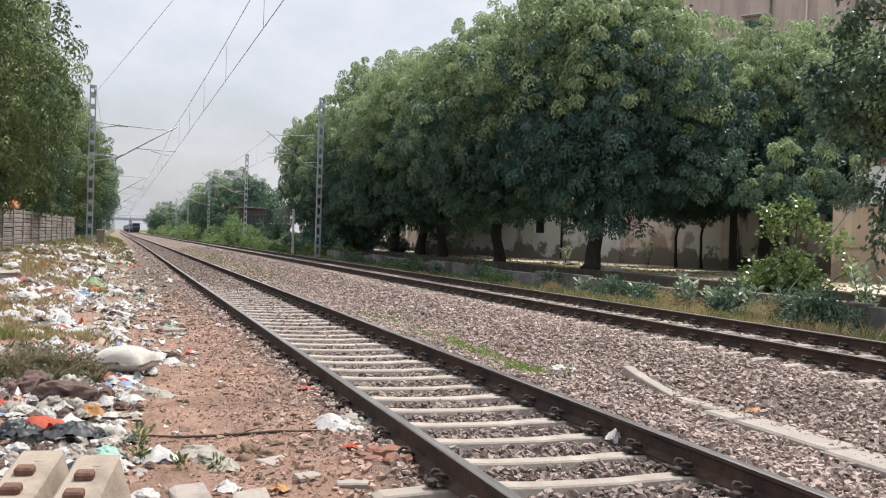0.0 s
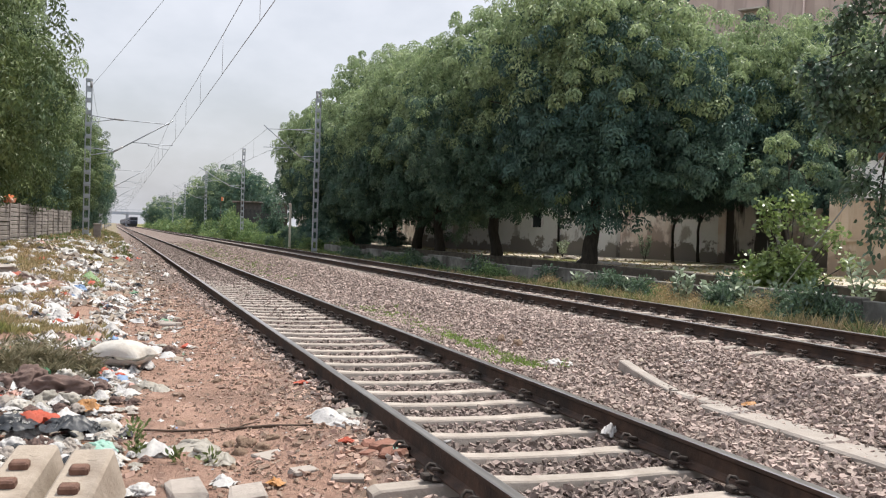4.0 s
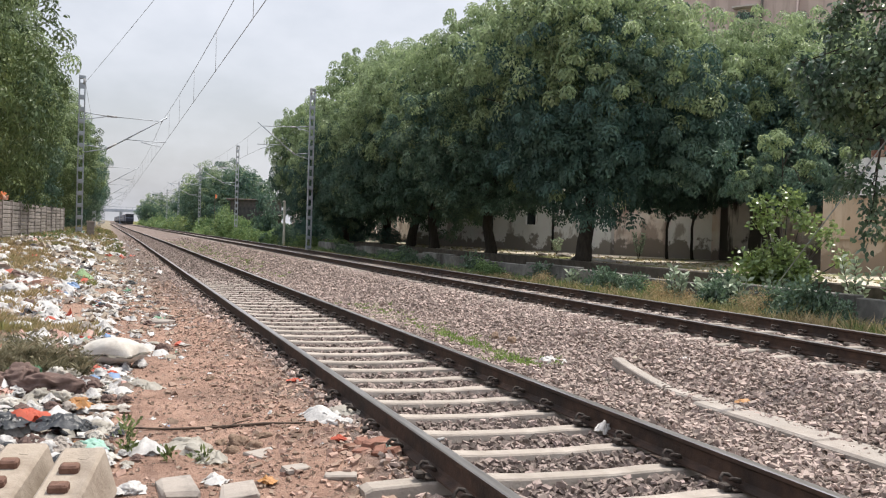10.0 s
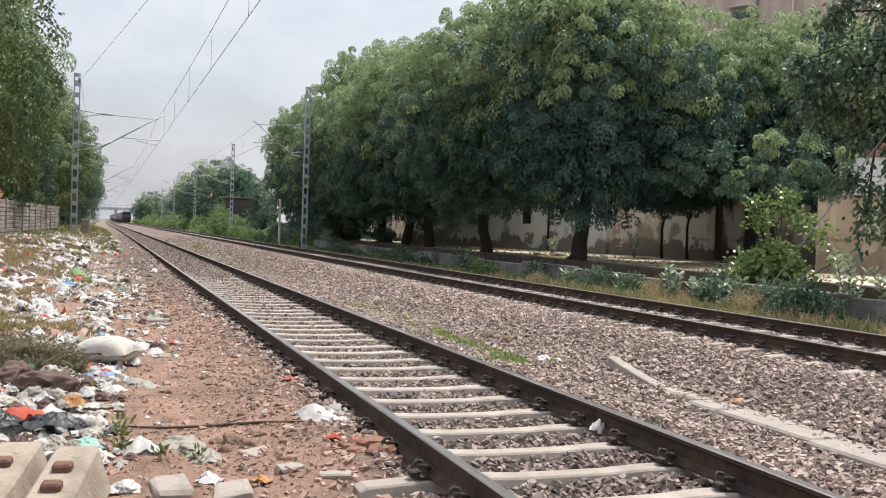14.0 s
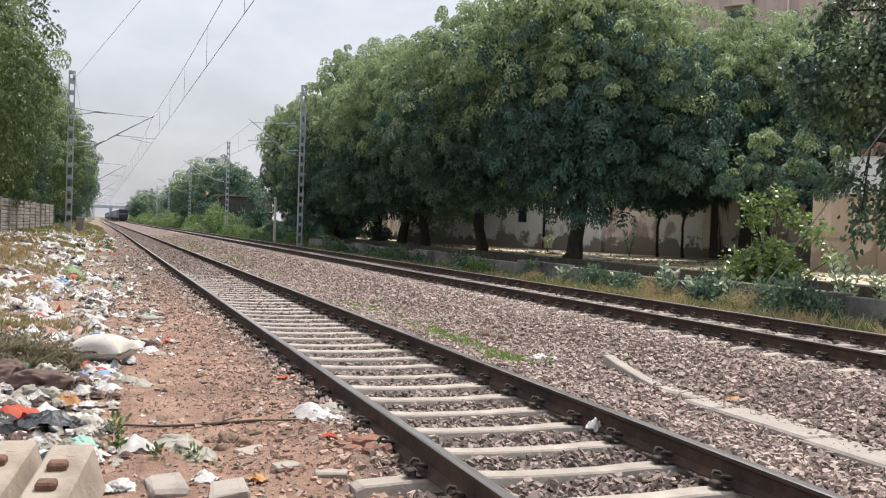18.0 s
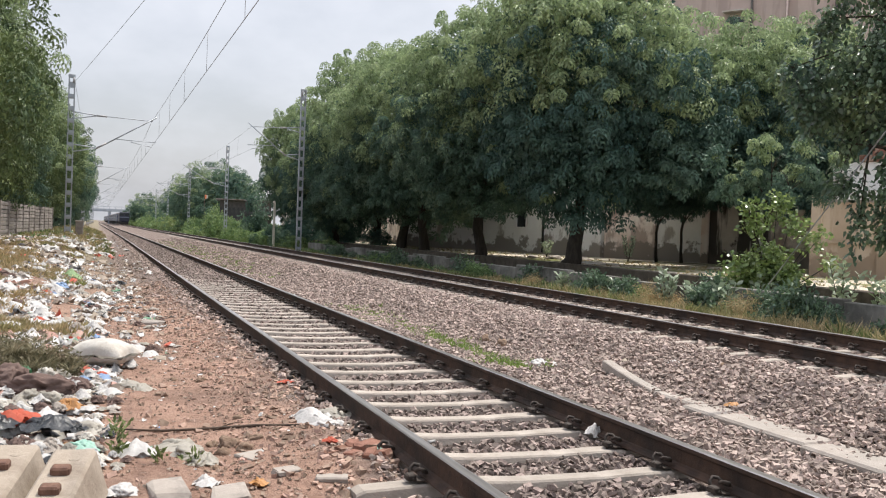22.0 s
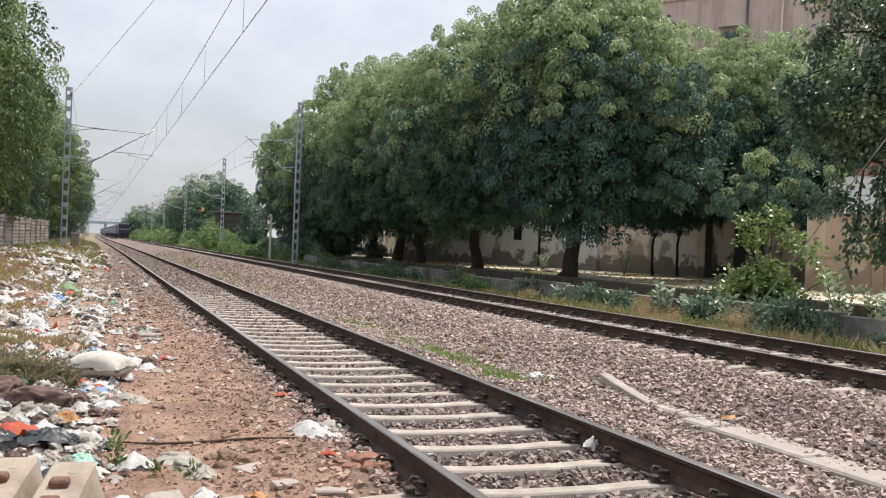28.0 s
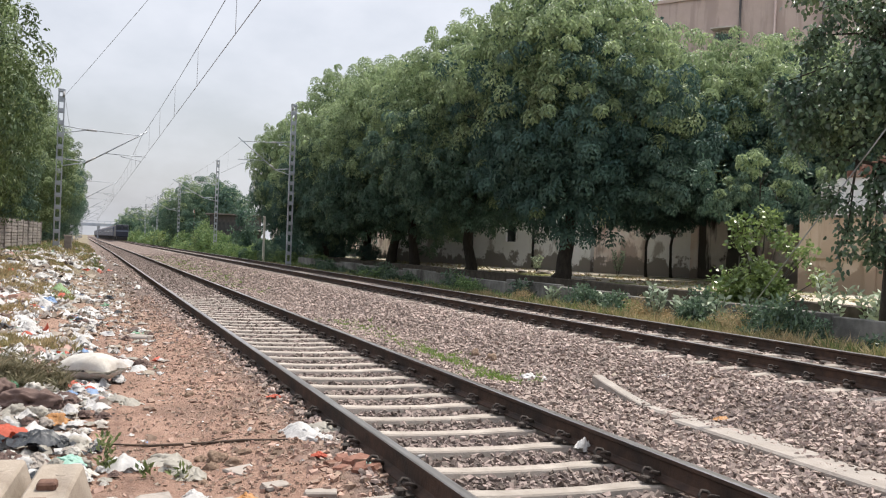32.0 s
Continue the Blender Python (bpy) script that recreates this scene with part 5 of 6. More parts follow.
def build_grass():
    rng = np.random.default_rng(5)
    u = rng.uniform
    strip = []
    while len(strip) < 3000:
        y = 8 + 55 * rng.random() ** 1.5
        x = 11.1 + 2.3 * rng.random() ** 0.8
        strip.append((x, y, u(0.1, 0.36) + (u(0.05, 0.17) if y < 22 else 0)))
    strip += [(u(11.3, 12.9), u(13.5, 22.5), u(0.22, 0.42)) for _ in range(420)]
    dry = [(x + u(-0.3, 0.3), y, h * u(0.7, 1.3)) for x, y, h in strip if noise.noise(Vector((x * 0.8, y * 0.35, 2))) > -0.06 - 0.1 * (y < 23)]
    green = [(x, y, h) for x, y, h in strip if noise.noise(Vector((x * 0.8, y * 0.35, 2))) <= 0.1 - 0.1 * (y < 23)]
    grass_patch("dry_grass", rng, dry, M_DRYGRASS, "dry straw-coloured grass between the second track and the wall", 20, 0.014)
    grass_patch("weeds", rng, green, M_GRASS, "green weeds and grass at the foot of the low wall", 16, 0.022)
    tall = [(u(11.7, 13.2), q, u(0.16, 0.42)) for q in (10.5 + 18 * rng.random() ** 1.2 for _ in range(900))]
    grass_patch("tall_dry_grass", rng, [p for p in tall if noise.noise(Vector((p[0] * 0.9, p[1] * 0.6, 51))) > 0.02], M_STRAW, "tall tangled tan grass before the low wall", 26, 0.012)
    grass_patch("tall_weeds", rng, [p for p in tall if noise.noise(Vector((p[0] * 0.9, p[1] * 0.6, 51))) <= 0.0], M_GRASS, "tall yellow-green weeds before the low wall", 22, 0.02)
    dark = [(u(12.6, 13.3), u(24, 62), u(0.15, 0.5)) for _ in range(420)]
    grass_patch("wall_weeds", rng, dark, M_LEAF_BUSH, "leafy weeds growing up against the low concrete wall", 16, 0.05)
    mid = []
    for _ in range(620):
        y = 9.5 + 9 * rng.random() ** 1.6 if rng.random() < 0.45 else rng.uniform(28, 62)
        if noise.noise(Vector((0, y * 0.6, 9))) > -0.05:
            mid.append((4.95 + 0.32 * rng.normal() * (0.5 + y / 30), y, u(0.06, 0.13)))
    mid += [(4.85 + 0.1 * rng.normal(), u(9.9, 13.2), u(0.07, 0.14)) for _ in range(130)]
    mid += [(5.35 + 0.5 * rng.normal(), u(36, 78), u(0.07, 0.16)) for _ in range(260)]
    grass_patch("track_grass", rng, mid, M_TRACKGRASS, "short fresh green grass in the ballast between the tracks", 16, 0.012)
    left = []
    while len(left) < 6000:
        y = 12 + 46 * rng.random() ** 1.4
        x = u(-4.6, 0.2)
        if noise.noise(Vector((x * 0.7, y * 0.3, 4))) > 0.0 and x < 0.2 - 0.02 * y:
            left.append((x, y, u(0.06, 0.2)))
    grass_patch("bank_grass", rng, left, M_DRYGRASS, "dry brown grass among litter on the bank", 12, 0.02)
    straw = [(x, y, u(0.06, 0.2)) for x, y in ((-0.55 - 1.3 * rng.random() - 0.07 * (q - 14), q) for q in (u(13.5, 30) for _ in range(1500))) if noise.noise(Vector((x, y * 0.4, 7))) > -0.05]
    grass_patch("straw_grass", rng, straw, M_STRAW, "matted orange-tan straw among the litter", 14, 0.014)
    verge = [(u(-3.2, 0.7) + 0.0, u(40, 115), u(0.12, 0.34)) for _ in range(1100)]
    grass_patch("verge_grass", rng, [(x + bend(y), y, h) for x, y, h in verge if noise.noise(Vector((x * 0.6, y * 0.2, 21))) > -0.1], M_DRYGRASS, "rough dry grass along the far verge", 14, 0.03)
    grass_patch("verge_weeds", rng, [(x + bend(y), y, h) for x, y, h in verge if noise.noise(Vector((x * 0.6, y * 0.2, 21))) < 0.0], M_GRASS, "green weeds along the far verge", 14, 0.03)
    grass_patch("bank_weeds", rng, [(u(-4.2, -1.6), u(34, 62), u(0.12, 0.35)) for _ in range(110)], M_LEAF_BUSH, "green weeds along the fence foot", 12, 0.045)
    yard = [(u(17.6, 24), u(18, 60), u(0.05, 0.16)) for _ in range(700)]
    grass_patch("yard_grass", rng, yard, M_DRYGRASS, "sparse dry grass on the dusty yard", 12, 0.02)


build_grass()


def milkweed(rng, h, leaf=0.21):
    """A pale shrub with stiff stems and opposite broad leaves."""
    stems, base, ahead, ln = bmesh.new(), [], [], []
    for i in range(4):
        a = 2 * math.pi * i / 4 + rng.uniform(-0.4, 0.4)
        top = Vector((math.cos(a) * 0.25 * h, math.sin(a) * 0.25 * h, h * rng.uniform(0.7, 1.0)))
        tube(stems, [(0, 0, -0.03), top * 0.5, top], [0.014, 0.011, 0.007], 5)
        n = int(6 * h / 0.8) + 3
        for k in range(n):
            p = top * (0.25 + 0.75 * k / (n - 1))
            b = a + (k % 2) * 1.57
            for s in (0, math.pi):
                base.append(p)
                ahead.append((math.cos(b + s), math.sin(b + s), 0.75))
                ln.append(leaf * rng.uniform(0.8, 1.15))
    ln = np.array(ln)
    v, f = leaf_cards(rng, np.array(base, float), np.array(ahead), ln, ln * 0.55, 0.05)
    return stems, mesh_of("foliage", v, f, M_LEAF_PALE)


def build_shrubs():
    rng = np.random.default_rng(8)
    for x, y, h in ((12.9, 18.2, 0.95), (12.75, 17.0, 0.75), (12.95, 23.5, 0.6), (16.3, 16.1, 1.45), (16.6, 15.2, 1.25), (12.8, 15.9, 0.8), (12.7, 20.2, 0.6), (23.0, 35.6, 1.2), (21.6, 41.0, 0.9), (15.8, 18.2, 0.9)):
        stems, leaves = milkweed(rng, h)
        z = gz(x, y) if x < YARD_X else YARD_Z
        ob = thing("milkweed_shrub", x, y, z, "pale grey-green milkweed shrub with broad upright leaves", "shrub", "milkweed shrubs", rng.uniform(0, 360))
        part("stem", stems, M_BARK, ob)
        part("foliage", leaves, None, ob)
    weed = [crown_mesh("foliage", rng, [(0, 0, 0.3, 0.34, 0.3), (0.25, 0.1, 0.22, 0.25, 0.22), (-0.2, 0.15, 0.4, 0.22, 0.25)], 60, 12, 0.14, 0.12, 0.05, m, 0.4, 0.2) for m in (M_LEAF_BUSH, M_LEAF_BROAD)]
    for i in range(66):
        y = 10.8 + 47 * rng.random() ** 1.4
        x = 12.2 + 1.1 * rng.random()
        ob = thing("wild_weed", x, y, gz(x, y) - 0.03, "bushy dark green weed in front of the low wall", "weed", "weeds by the wall", rng.uniform(0, 360))
        s = rng.uniform(0.5, 1.1)
        ob.scale = (s, s, s * rng.uniform(0.8, 1.3))
        part("foliage", weed[0 if i % 4 == 0 else 1], None, ob)
    for x, y, s in ((12.9, 14.4, 0.9), (12.2, 14.0, 0.7), (12.6, 19.4, 0.9), (12.5, 16.4, 0.7)):
        ob = thing("wild_weed", x, y, gz(x, y) - 0.03, "bushy dark green weed in front of the low wall", "weed", "weeds by the wall", rng.uniform(0, 360))
        ob.scale = (s, s, s * 1.2)
        part("foliage", weed[1], None, ob)
    dry = [crown_mesh("foliage", rng, [(0, 0, 0.28, 0.4, 0.3), (0.35, 0.1, 0.2, 0.3, 0.22), (-0.3, 0.15, 0.35, 0.26, 0.25)], 70, 26, 0.15, 0.1, 0.016, m, 0.5, 0.25) for m in (M_STRAW, M_GRASS, M_DRYGRASS)]
    for i in range(20):
        y = 10.8 + 15 * rng.random() ** 1.1
        x = 11.75 + 1.35 * rng.random()
        ob = thing("dry_shrub", x, y, gz(x, y) - 0.03, "tangled tan and green dry shrub before the low wall", "shrub", "dry shrubs by the wall", rng.uniform(0, 360))
        s = rng.uniform(0.45, 0.9) * (1.0 if x > 12.2 else 0.75)
        ob.scale = (s, s, s * rng.uniform(0.9, 1.4))
        part("foliage", dry[(0, 2, 1, 0, 2)[i % 5]], None, ob)
    low = crown_mesh("foliage", rng, [(0, 0, 0.7, 1.3, 0.8), (1.0, 0.4, 0.6, 0.9, 0.7), (-0.9, -0.3, 0.9, 0.9, 0.8), (0.1, 0.6, 1.5, 0.8, 0.6)], 170, 24, 0.3, 0.18, 0.08, M_LEAF_DARK)
    for x, y, s in ((18.2, 59.8, 0.55), (15.3, 78.5, 0.9), (16.4, 76.0, 1.1), (18.2, 68.0, 0.8), (18.6, 71.5, 1.1), (17.6, 76.0, 1.2)):
        ob = thing("shady_bush", x, y, gz(x, y) - 0.05, "dense dark green bush under the tree row", "bush", "bushes under the trees", rng.uniform(0, 360))
        ob.scale = (s, s, s)
        part("foliage", low, None, ob)
    # the large leafy bush at the edge of the yard
    ob = thing("leafy_bush", 16.35, 18.6, gz(16.35, 18.6), "tall sprawling bush with large pale green leaves", "bush")
    lobes = [(0.7 * a, 0.7 * b, c, 0.72 * d, 0.9 * e) for a, b, c, d, e in [(-0.1, 0.1, 1.0, 0.85, 0.65), (0.35, -0.3, 0.8, 0.6, 0.5), (-0.75, 0.6, 0.85, 0.65, 0.5), (0.0, 0.0, 1.45, 0.42, 0.28), (-0.45, 0.4, 2.2, 0.42, 0.28), (0.45, -0.4, 2.2, 0.45, 0.28), (0.1, -0.1, 2.75, 0.4, 0.25), (-0.65, 0.6, 2.65, 0.26, 0.2), (0.95, -0.85, 1.8, 0.4, 0.26), (1.9, -1.0, 1.25, 0.3, 0.2), (1.6, -0.8, 2.0, 0.25, 0.18)]]
    part("foliage", mesh_of("foliage", *broad_clumps(rng, lobes_crown(rng, lobes[:3] * 3 + lobes + lobes[3:], 450, 0.5), 9, 0.2, 0.12, 0.105, 0.2, 0.1), M_LEAF_SPRAWL), None, ob)
    bm = bmesh.new()
    for cx, cy, cz, *_ in lobes:
        tube(bm, [(0, 0, -0.1), (cx * 0.4, cy * 0.4, cz * 0.5), (cx, cy, cz)], [0.03, 0.022, 0.01], 5)
    part("stem", bm, M_BARK, ob)
    # the fig tree whose boughs hang over the weeds: lobes by way across, depth, height, radius, half-height
    fx, fy = 14.7, 12.9
    ob = thing("fig_tree", fx, fy, gz(fx, fy), "fig tree with glossy heart-shaped leaves on hanging boughs", "tree")
    boughs = [(-1.35, 0.0, 4.95, 0.8, 0.65), (-1.95, 0.3, 4.75, 0.5, 0.45), (-0.65, -0.2, 5.2, 0.75, 0.7), (-1.6, 0.4, 4.2, 0.5, 0.38), (-0.95, 0.2, 4.05, 0.5, 0.32), (-0.35, 0.0, 4.3, 0.5, 0.5), (-1.65, 0.3, 6.0, 0.3, 0.42), (-1.25, 0.0, 6.6, 0.42, 0.3), (-0.5, 0.0, 6.55, 0.5, 0.38), (-0.3, 0.2, 5.95, 0.35, 0.3), (-1.95, 0.0, 6.85, 0.35, 0.25), (-2.35, 0.2, 5.05, 0.28, 0.28), (-2.2, 0.0, 4.35, 0.24, 0.28),
              (-1.0, 0.0, 2.6, 0.12, 0.6), (-1.02, 0.0, 1.95, 0.17, 0.34), (-1.42, 0.0, 2.95, 0.2, 0.36), (-0.5, 0.0, 2.7, 0.2, 0.75), (-0.42, 0.1, 1.95, 0.24, 0.3), (-0.3, 0.0, 3.4, 0.3, 0.3), (-1.3, 0.1, 3.62, 0.22, 0.18),
              (0.8, 0.0, 5.6, 1.0, 0.9), (0.3, 1.1, 6.1, 1.0, 0.8), (0.5, -0.9, 5.0, 0.9, 0.8), (0.2, 0.2, 7.2, 1.0, 0.6), (1.5, 0.6, 4.4, 0.8, 0.7)]
    boughs = [(0.931 * a + 0.365 * b, -0.365 * a + 0.931 * b, c, d, e) for a, b, c, d, e in boughs]
    bm = bmesh.new()
    tube(bm, [(0, 0, -0.3), (0.05, 0, 1.5), (0.1, 0.0, 3.2), (0.0, 0.1, 5.0), (0.1, 0.1, 6.6)], [0.34, 0.28, 0.25, 0.16, 0.07], 10)
    for a, b, c, d, e in boughs:
        start = Vector((0.05, 0.05, min(5.6, max(3.3, c + 0.4))))
        tip = Vector((a, b, c + e * 0.4))
        mid = start.lerp(tip, 0.55) + Vector((0, 0, 0.3))
        if c < 3.2:
            mid = Vector((a * 0.85, b * 0.85, 3.7))
        tube(bm, [start, start.lerp(mid, 0.5) + Vector((0, 0, 0.12)), mid, tip], [0.045, 0.034, 0.022, 0.01], 5)
        for _ in range(5):
            q = tip + Vector((rng.normal() * d * 0.6, rng.normal() * d * 0.6, rng.normal() * e * 0.5))
            tube(bm, [tip, tip.lerp(q, 0.5) + Vector((0, 0, 0.06)), q], [0.009, 0.006, 0.003], 4)
    v, f = broad_clumps(rng, lobes_crown(rng, boughs, 2500, 0.6), 7, 0.2, 0.1, 0.088, 0.3, -0.45)
    part("trunk", bm, M_BARK, ob)
    part("crown", mesh_of("crown", v, f, M_LEAF_BROAD), None, ob)
    # green seedling and the brush on the refuse
    for x, y, h in ((0.17, 6.15, 0.23), (0.42, 5.95, 0.08), (0.62, 5.9, 0.07)):
        n = int(90 * h / 0.27)
        base = np.array([(0.03 * rng.normal(), 0.03 * rng.normal(), h * k / n) for k in range(n)])
        v, f = leaf_cards(rng, base, np.column_stack([rng.normal(size=(n, 2)), np.full(n, 1.0)]), np.full(n, 0.06), np.full(n, 0.024), 0.0)
        ob = thing("green_seedling", x, y, gz(x, y), "small fresh green weed growing out of rubble", "plant")
        part("foliage", mesh_of("foliage", v, f, M_GRASS), None, ob)
    M_BRUSH = mat("wilted_brush", (0.11, 0.105, 0.055), (0.3, 0.26, 0.17), 4, 0.8, 0, island=0.35, through_light=0.2)
    for x, y, s in ((-0.5, 9.25, 1.0), (-0.75, 9.2, 1.0), (-0.95, 9.0, 0.9), (-0.8, 10.0, 0.7), (-0.28, 9.3, 0.55)):
        pts = np.array([(x + 0.17 * s * rng.normal(), y + 0.17 * s * rng.normal(), gz(x, y) + 0.1 * abs(rng.normal())) for _ in range(60)])
        v, f = blades(rng, pts, np.full(60, 0.17 * s), 0.008, 26, 1.0)
        v2, f2 = clumps(rng, pts, 10, 0.12, 0.05, 0.025, 0.2)
        v, f = np.concatenate([v, v2]), np.concatenate([f, f2 + len(v)])
        ob = new("wilted_brush", mesh_of("wilted_brush", v, f, M_BRUSH))
        tagged(ob, "heap of wilted grey-green cut brush lying on the refuse", "brush")


build_shrubs()


# ---- refuse ----
def palette_material(name, colours, rough=0.55, through_light=0.2):
    """Pieces of many colours, one colour a piece."""
    m = bpy.data.materials.new(name)
    m.use_nodes = True
    n, l = m.node_tree.nodes, m.node_tree.links
    b = n["Principled BSDF"]
    b.inputs["Roughness"].default_value = rough
    g = n.new("ShaderNodeNewGeometry")
    r = n.new("ShaderNodeValToRGB")
    r.color_ramp.interpolation = "CONSTANT"
    e = r.color_ramp.elements
    pos = 0.0
    for i, (c, share) in enumerate(colours):
        el = e[i] if i < 2 else e.new(pos)
        el.position = pos
        el.color = (*c, 1)
        pos += share
    l.new(g.outputs["Random Per Island"], r.inputs["Fac"])
    tc = n.new("ShaderNodeTexCoord")
    t = n.new("ShaderNodeTexNoise")
    t.inputs["Scale"].default_value, t.inputs["Detail"].default_value = 14, 5
    l.new(tc.outputs["Object"], t.inputs["Vector"])
    mr = n.new("ShaderNodeMapRange")
    mr.inputs["From Min"].default_value, mr.inputs["From Max"].default_value, mr.inputs["To Max"].default_value = 0.5, 0.75, 0.7
    l.new(t.outputs["Fac"], mr.inputs["Value"])
    x = n.new("ShaderNodeMix")
    x.data_type = "RGBA"
    l.new(mr.outputs["Result"], x.inputs["Factor"])
    l.new(r.outputs["Color"], x.inputs["A"])
    x.inputs["B"].default_value = (0.3, 0.25, 0.2, 1)
    l.new(x.outputs["Result"], b.inputs["Base Color"])
    tr = n.new("ShaderNodeBsdfTranslucent")
    l.new(x.outputs["Result"], tr.inputs["Color"])
    sh = n.new("ShaderNodeMixShader")
    sh.inputs["Fac"].default_value = through_light
    l.new(b.outputs["BSDF"], sh.inputs[1])
    l.new(tr.outputs["BSDF"], sh.inputs[2])
    l.new(sh.outputs["Shader"], n["Material Output"].inputs["Surface"])
    return m


WHITE, GREY, DUN, BROWN = (0.6, 0.59, 0.58), (0.42, 0.41, 0.4), (0.33, 0.27, 0.21), (0.14, 0.105, 0.08)
M_SCRAP = palette_material("refuse_scraps", ((WHITE, 0.34), (GREY, 0.18), (DUN, 0.2), (BROWN, 0.12), ((0.03, 0.03, 0.035), 0.04), ((0.16, 0.26, 0.45), 0.012), ((0.5, 0.1, 0.06), 0.012), ((0.5, 0.3, 0.25), 0.03), ((0.68, 0.66, 0.64), 0.058), ((0.15, 0.32, 0.2), 0.008)))
M_DIRT = palette_material("dirty_scraps", (((0.27, 0.19, 0.14), 0.4), (BROWN, 0.25), ((0.1, 0.08, 0.065), 0.1), ((0.33, 0.24, 0.18), 0.23), (GREY, 0.02)), 0.8, 0.0)


def scraps(rng, spots):
    """Crumpled sheets, a small bent grid each."""
    n = len(spots)
    spots = np.array(spots, float)
    g = 4
    u, w = np.meshgrid(np.linspace(-0.5, 0.5, g), np.linspace(-0.5, 0.5, g))
    flat = np.stack([u.ravel(), w.ravel(), 0 * u.ravel()], 1)
    v = flat[None] * np.ones((n, 1, 1))
    v = v * np.stack([rng.uniform(0.5, 1.3, n), rng.uniform(0.4, 1.0, n), np.ones(n)], 1)[:, None]
    v += rng.normal(size=(n, g * g, 3)) * np.array([0.1, 0.1, 0.17])
    v[:, :, 2] += 0.12 + 0.25 * np.clip(0.5 - np.hypot(flat[:, 0], flat[:, 1]), 0, 1)[None] * rng.uniform(0, 2, (n, 1))
    v[:, :, 2] = np.maximum(v[:, :, 2], 0.0)
    a = rng.uniform(0, 6.28, n)
    c, s = np.cos(a)[:, None], np.sin(a)[:, None]
    x = v[:, :, 0] * c - v[:, :, 1] * s
    y = v[:, :, 0] * s + v[:, :, 1] * c
    v = np.stack([x, y, v[:, :, 2]], 2) * spots[:, 3][:, None, None] + spots[:, None, :3]
    f = np.array([(j * g + i, j * g + i + 1, (j + 1) * g + i + 1, (j + 1) * g + i) for j in range(g - 1) for i in range(g - 1)])
    f = f[None] + g * g * np.arange(n)[:, None, None]
    return v.reshape(-1, 3), f.reshape(-1, 4)


def build_refuse():
    rng = np.random.default_rng(17)
    spots = []

    def strew(count, x0, x1, y0, y1, lo, hi, bias=1.0, patchy=True):
        k = 0
        while k < count:
            x, y = rng.uniform(x0, x1), y0 + (y1 - y0) * rng.random() ** bias
            if patchy and noise.noise(Vector((x * 1.3, y * 0.5, 12))) < rng.uniform(-0.5, 0.15):
                continue
            if x < -1.2 - 0.03 * (y - 11) and y > 11 and rng.random() < 0.6:
                k += 1
                continue
            spots.append((x, y, gz(x, y) + 0.005, lo + (hi - lo) * rng.random() ** 2))
            k += 1

    strew(2300, -2.9, 0.1, 11, 24, 0.05, 0.24)
    strew(1300, -3.6, -0.4, 19, 44, 0.08, 0.34)
    strew(700, -0.4, 0.95, 10, 30, 0.03, 0.17)
    strew(1000, -1.1, 0.02, 5.6, 9.2, 0.03, 0.13)
    strew(800, -1.4, 0.25, 8.5, 12, 0.04, 0.17)
    strew(90, 0.0, 1.6, 5.0, 12, 0.015, 0.05, 1.0, False)
    strew(150, -1.0, 1.4, 25, 70, 0.1, 0.35)
    strew(260, -2.4, 0.6, 36, 85, 0.1, 0.34)
    strew(60, 1.2, 6.5, 8, 40, 0.04, 0.13, 1.0, False)
    v, f = scraps(rng, spots)
    tagged(new("refuse", mesh_of("refuse", v, f, M_SCRAP, True)), "scattered crumpled plastic bags, wrappers and paper on the bank", "litter", kind="stuff")
    spots.clear()
    strew(400, -1.4, 1.7, 4.5, 16, 0.012, 0.04, 1.3, False)
    strew(900, -2.5, 1.2, 12, 34, 0.04, 0.16)
    strew(2600, -0.6, 1.9, 4.3, 13, 0.008, 0.035, 1.2, False)
    v, f = scraps(rng, spots)
    tagged(new("dirt_scraps", mesh_of("dirt_scraps", v, f, M_DIRT)), "dusty flattened scraps and clods trodden into the soil", "litter", kind="stuff")


build_refuse()


def crumpled(rng, sx, sy, sz, rough=0.22, detail=3, fold=5.0):
    """A creased bag: a ball with folds, flattened where it lies."""
    bm = bmesh.new()
    bmesh.ops.create_icosphere(bm, subdivisions=detail, radius=1.0)
    o = Vector(rng.uniform(-50, 50, 3))
    planes = [(Vector(d).normalized(), r) for d, r in zip(rng.normal(size=(26, 3)), rng.uniform(0.5, 1.0, 26))]
    for v in bm.verts:
        p = v.co.copy()
        flat = min(r / max(0.2, p.dot(d)) for d, r in planes)
        k = 0.5 + 0.55 * min(flat, 1.5) + rough * 0.7 * (0.6 - 3.0 * abs(noise.noise(p * fold * 0.3 + o))) + rough * 0.5 * (0.5 - 3 * abs(noise.noise(p * fold * 0.75 - o))) + rough * 0.25 * (0.5 - 3 * abs(noise.noise(p * fold * 1.6 - o))) + rough * 1.0 * noise.noise(p * 1.1 + o)
        v.co = Vector((p.x * sx * k, p.y * sy * k, max(-0.2, p.z * k) * sz * 0.85 + 0.2 * sz))
    for f in bm.faces:
        f.smooth = True
    return bm


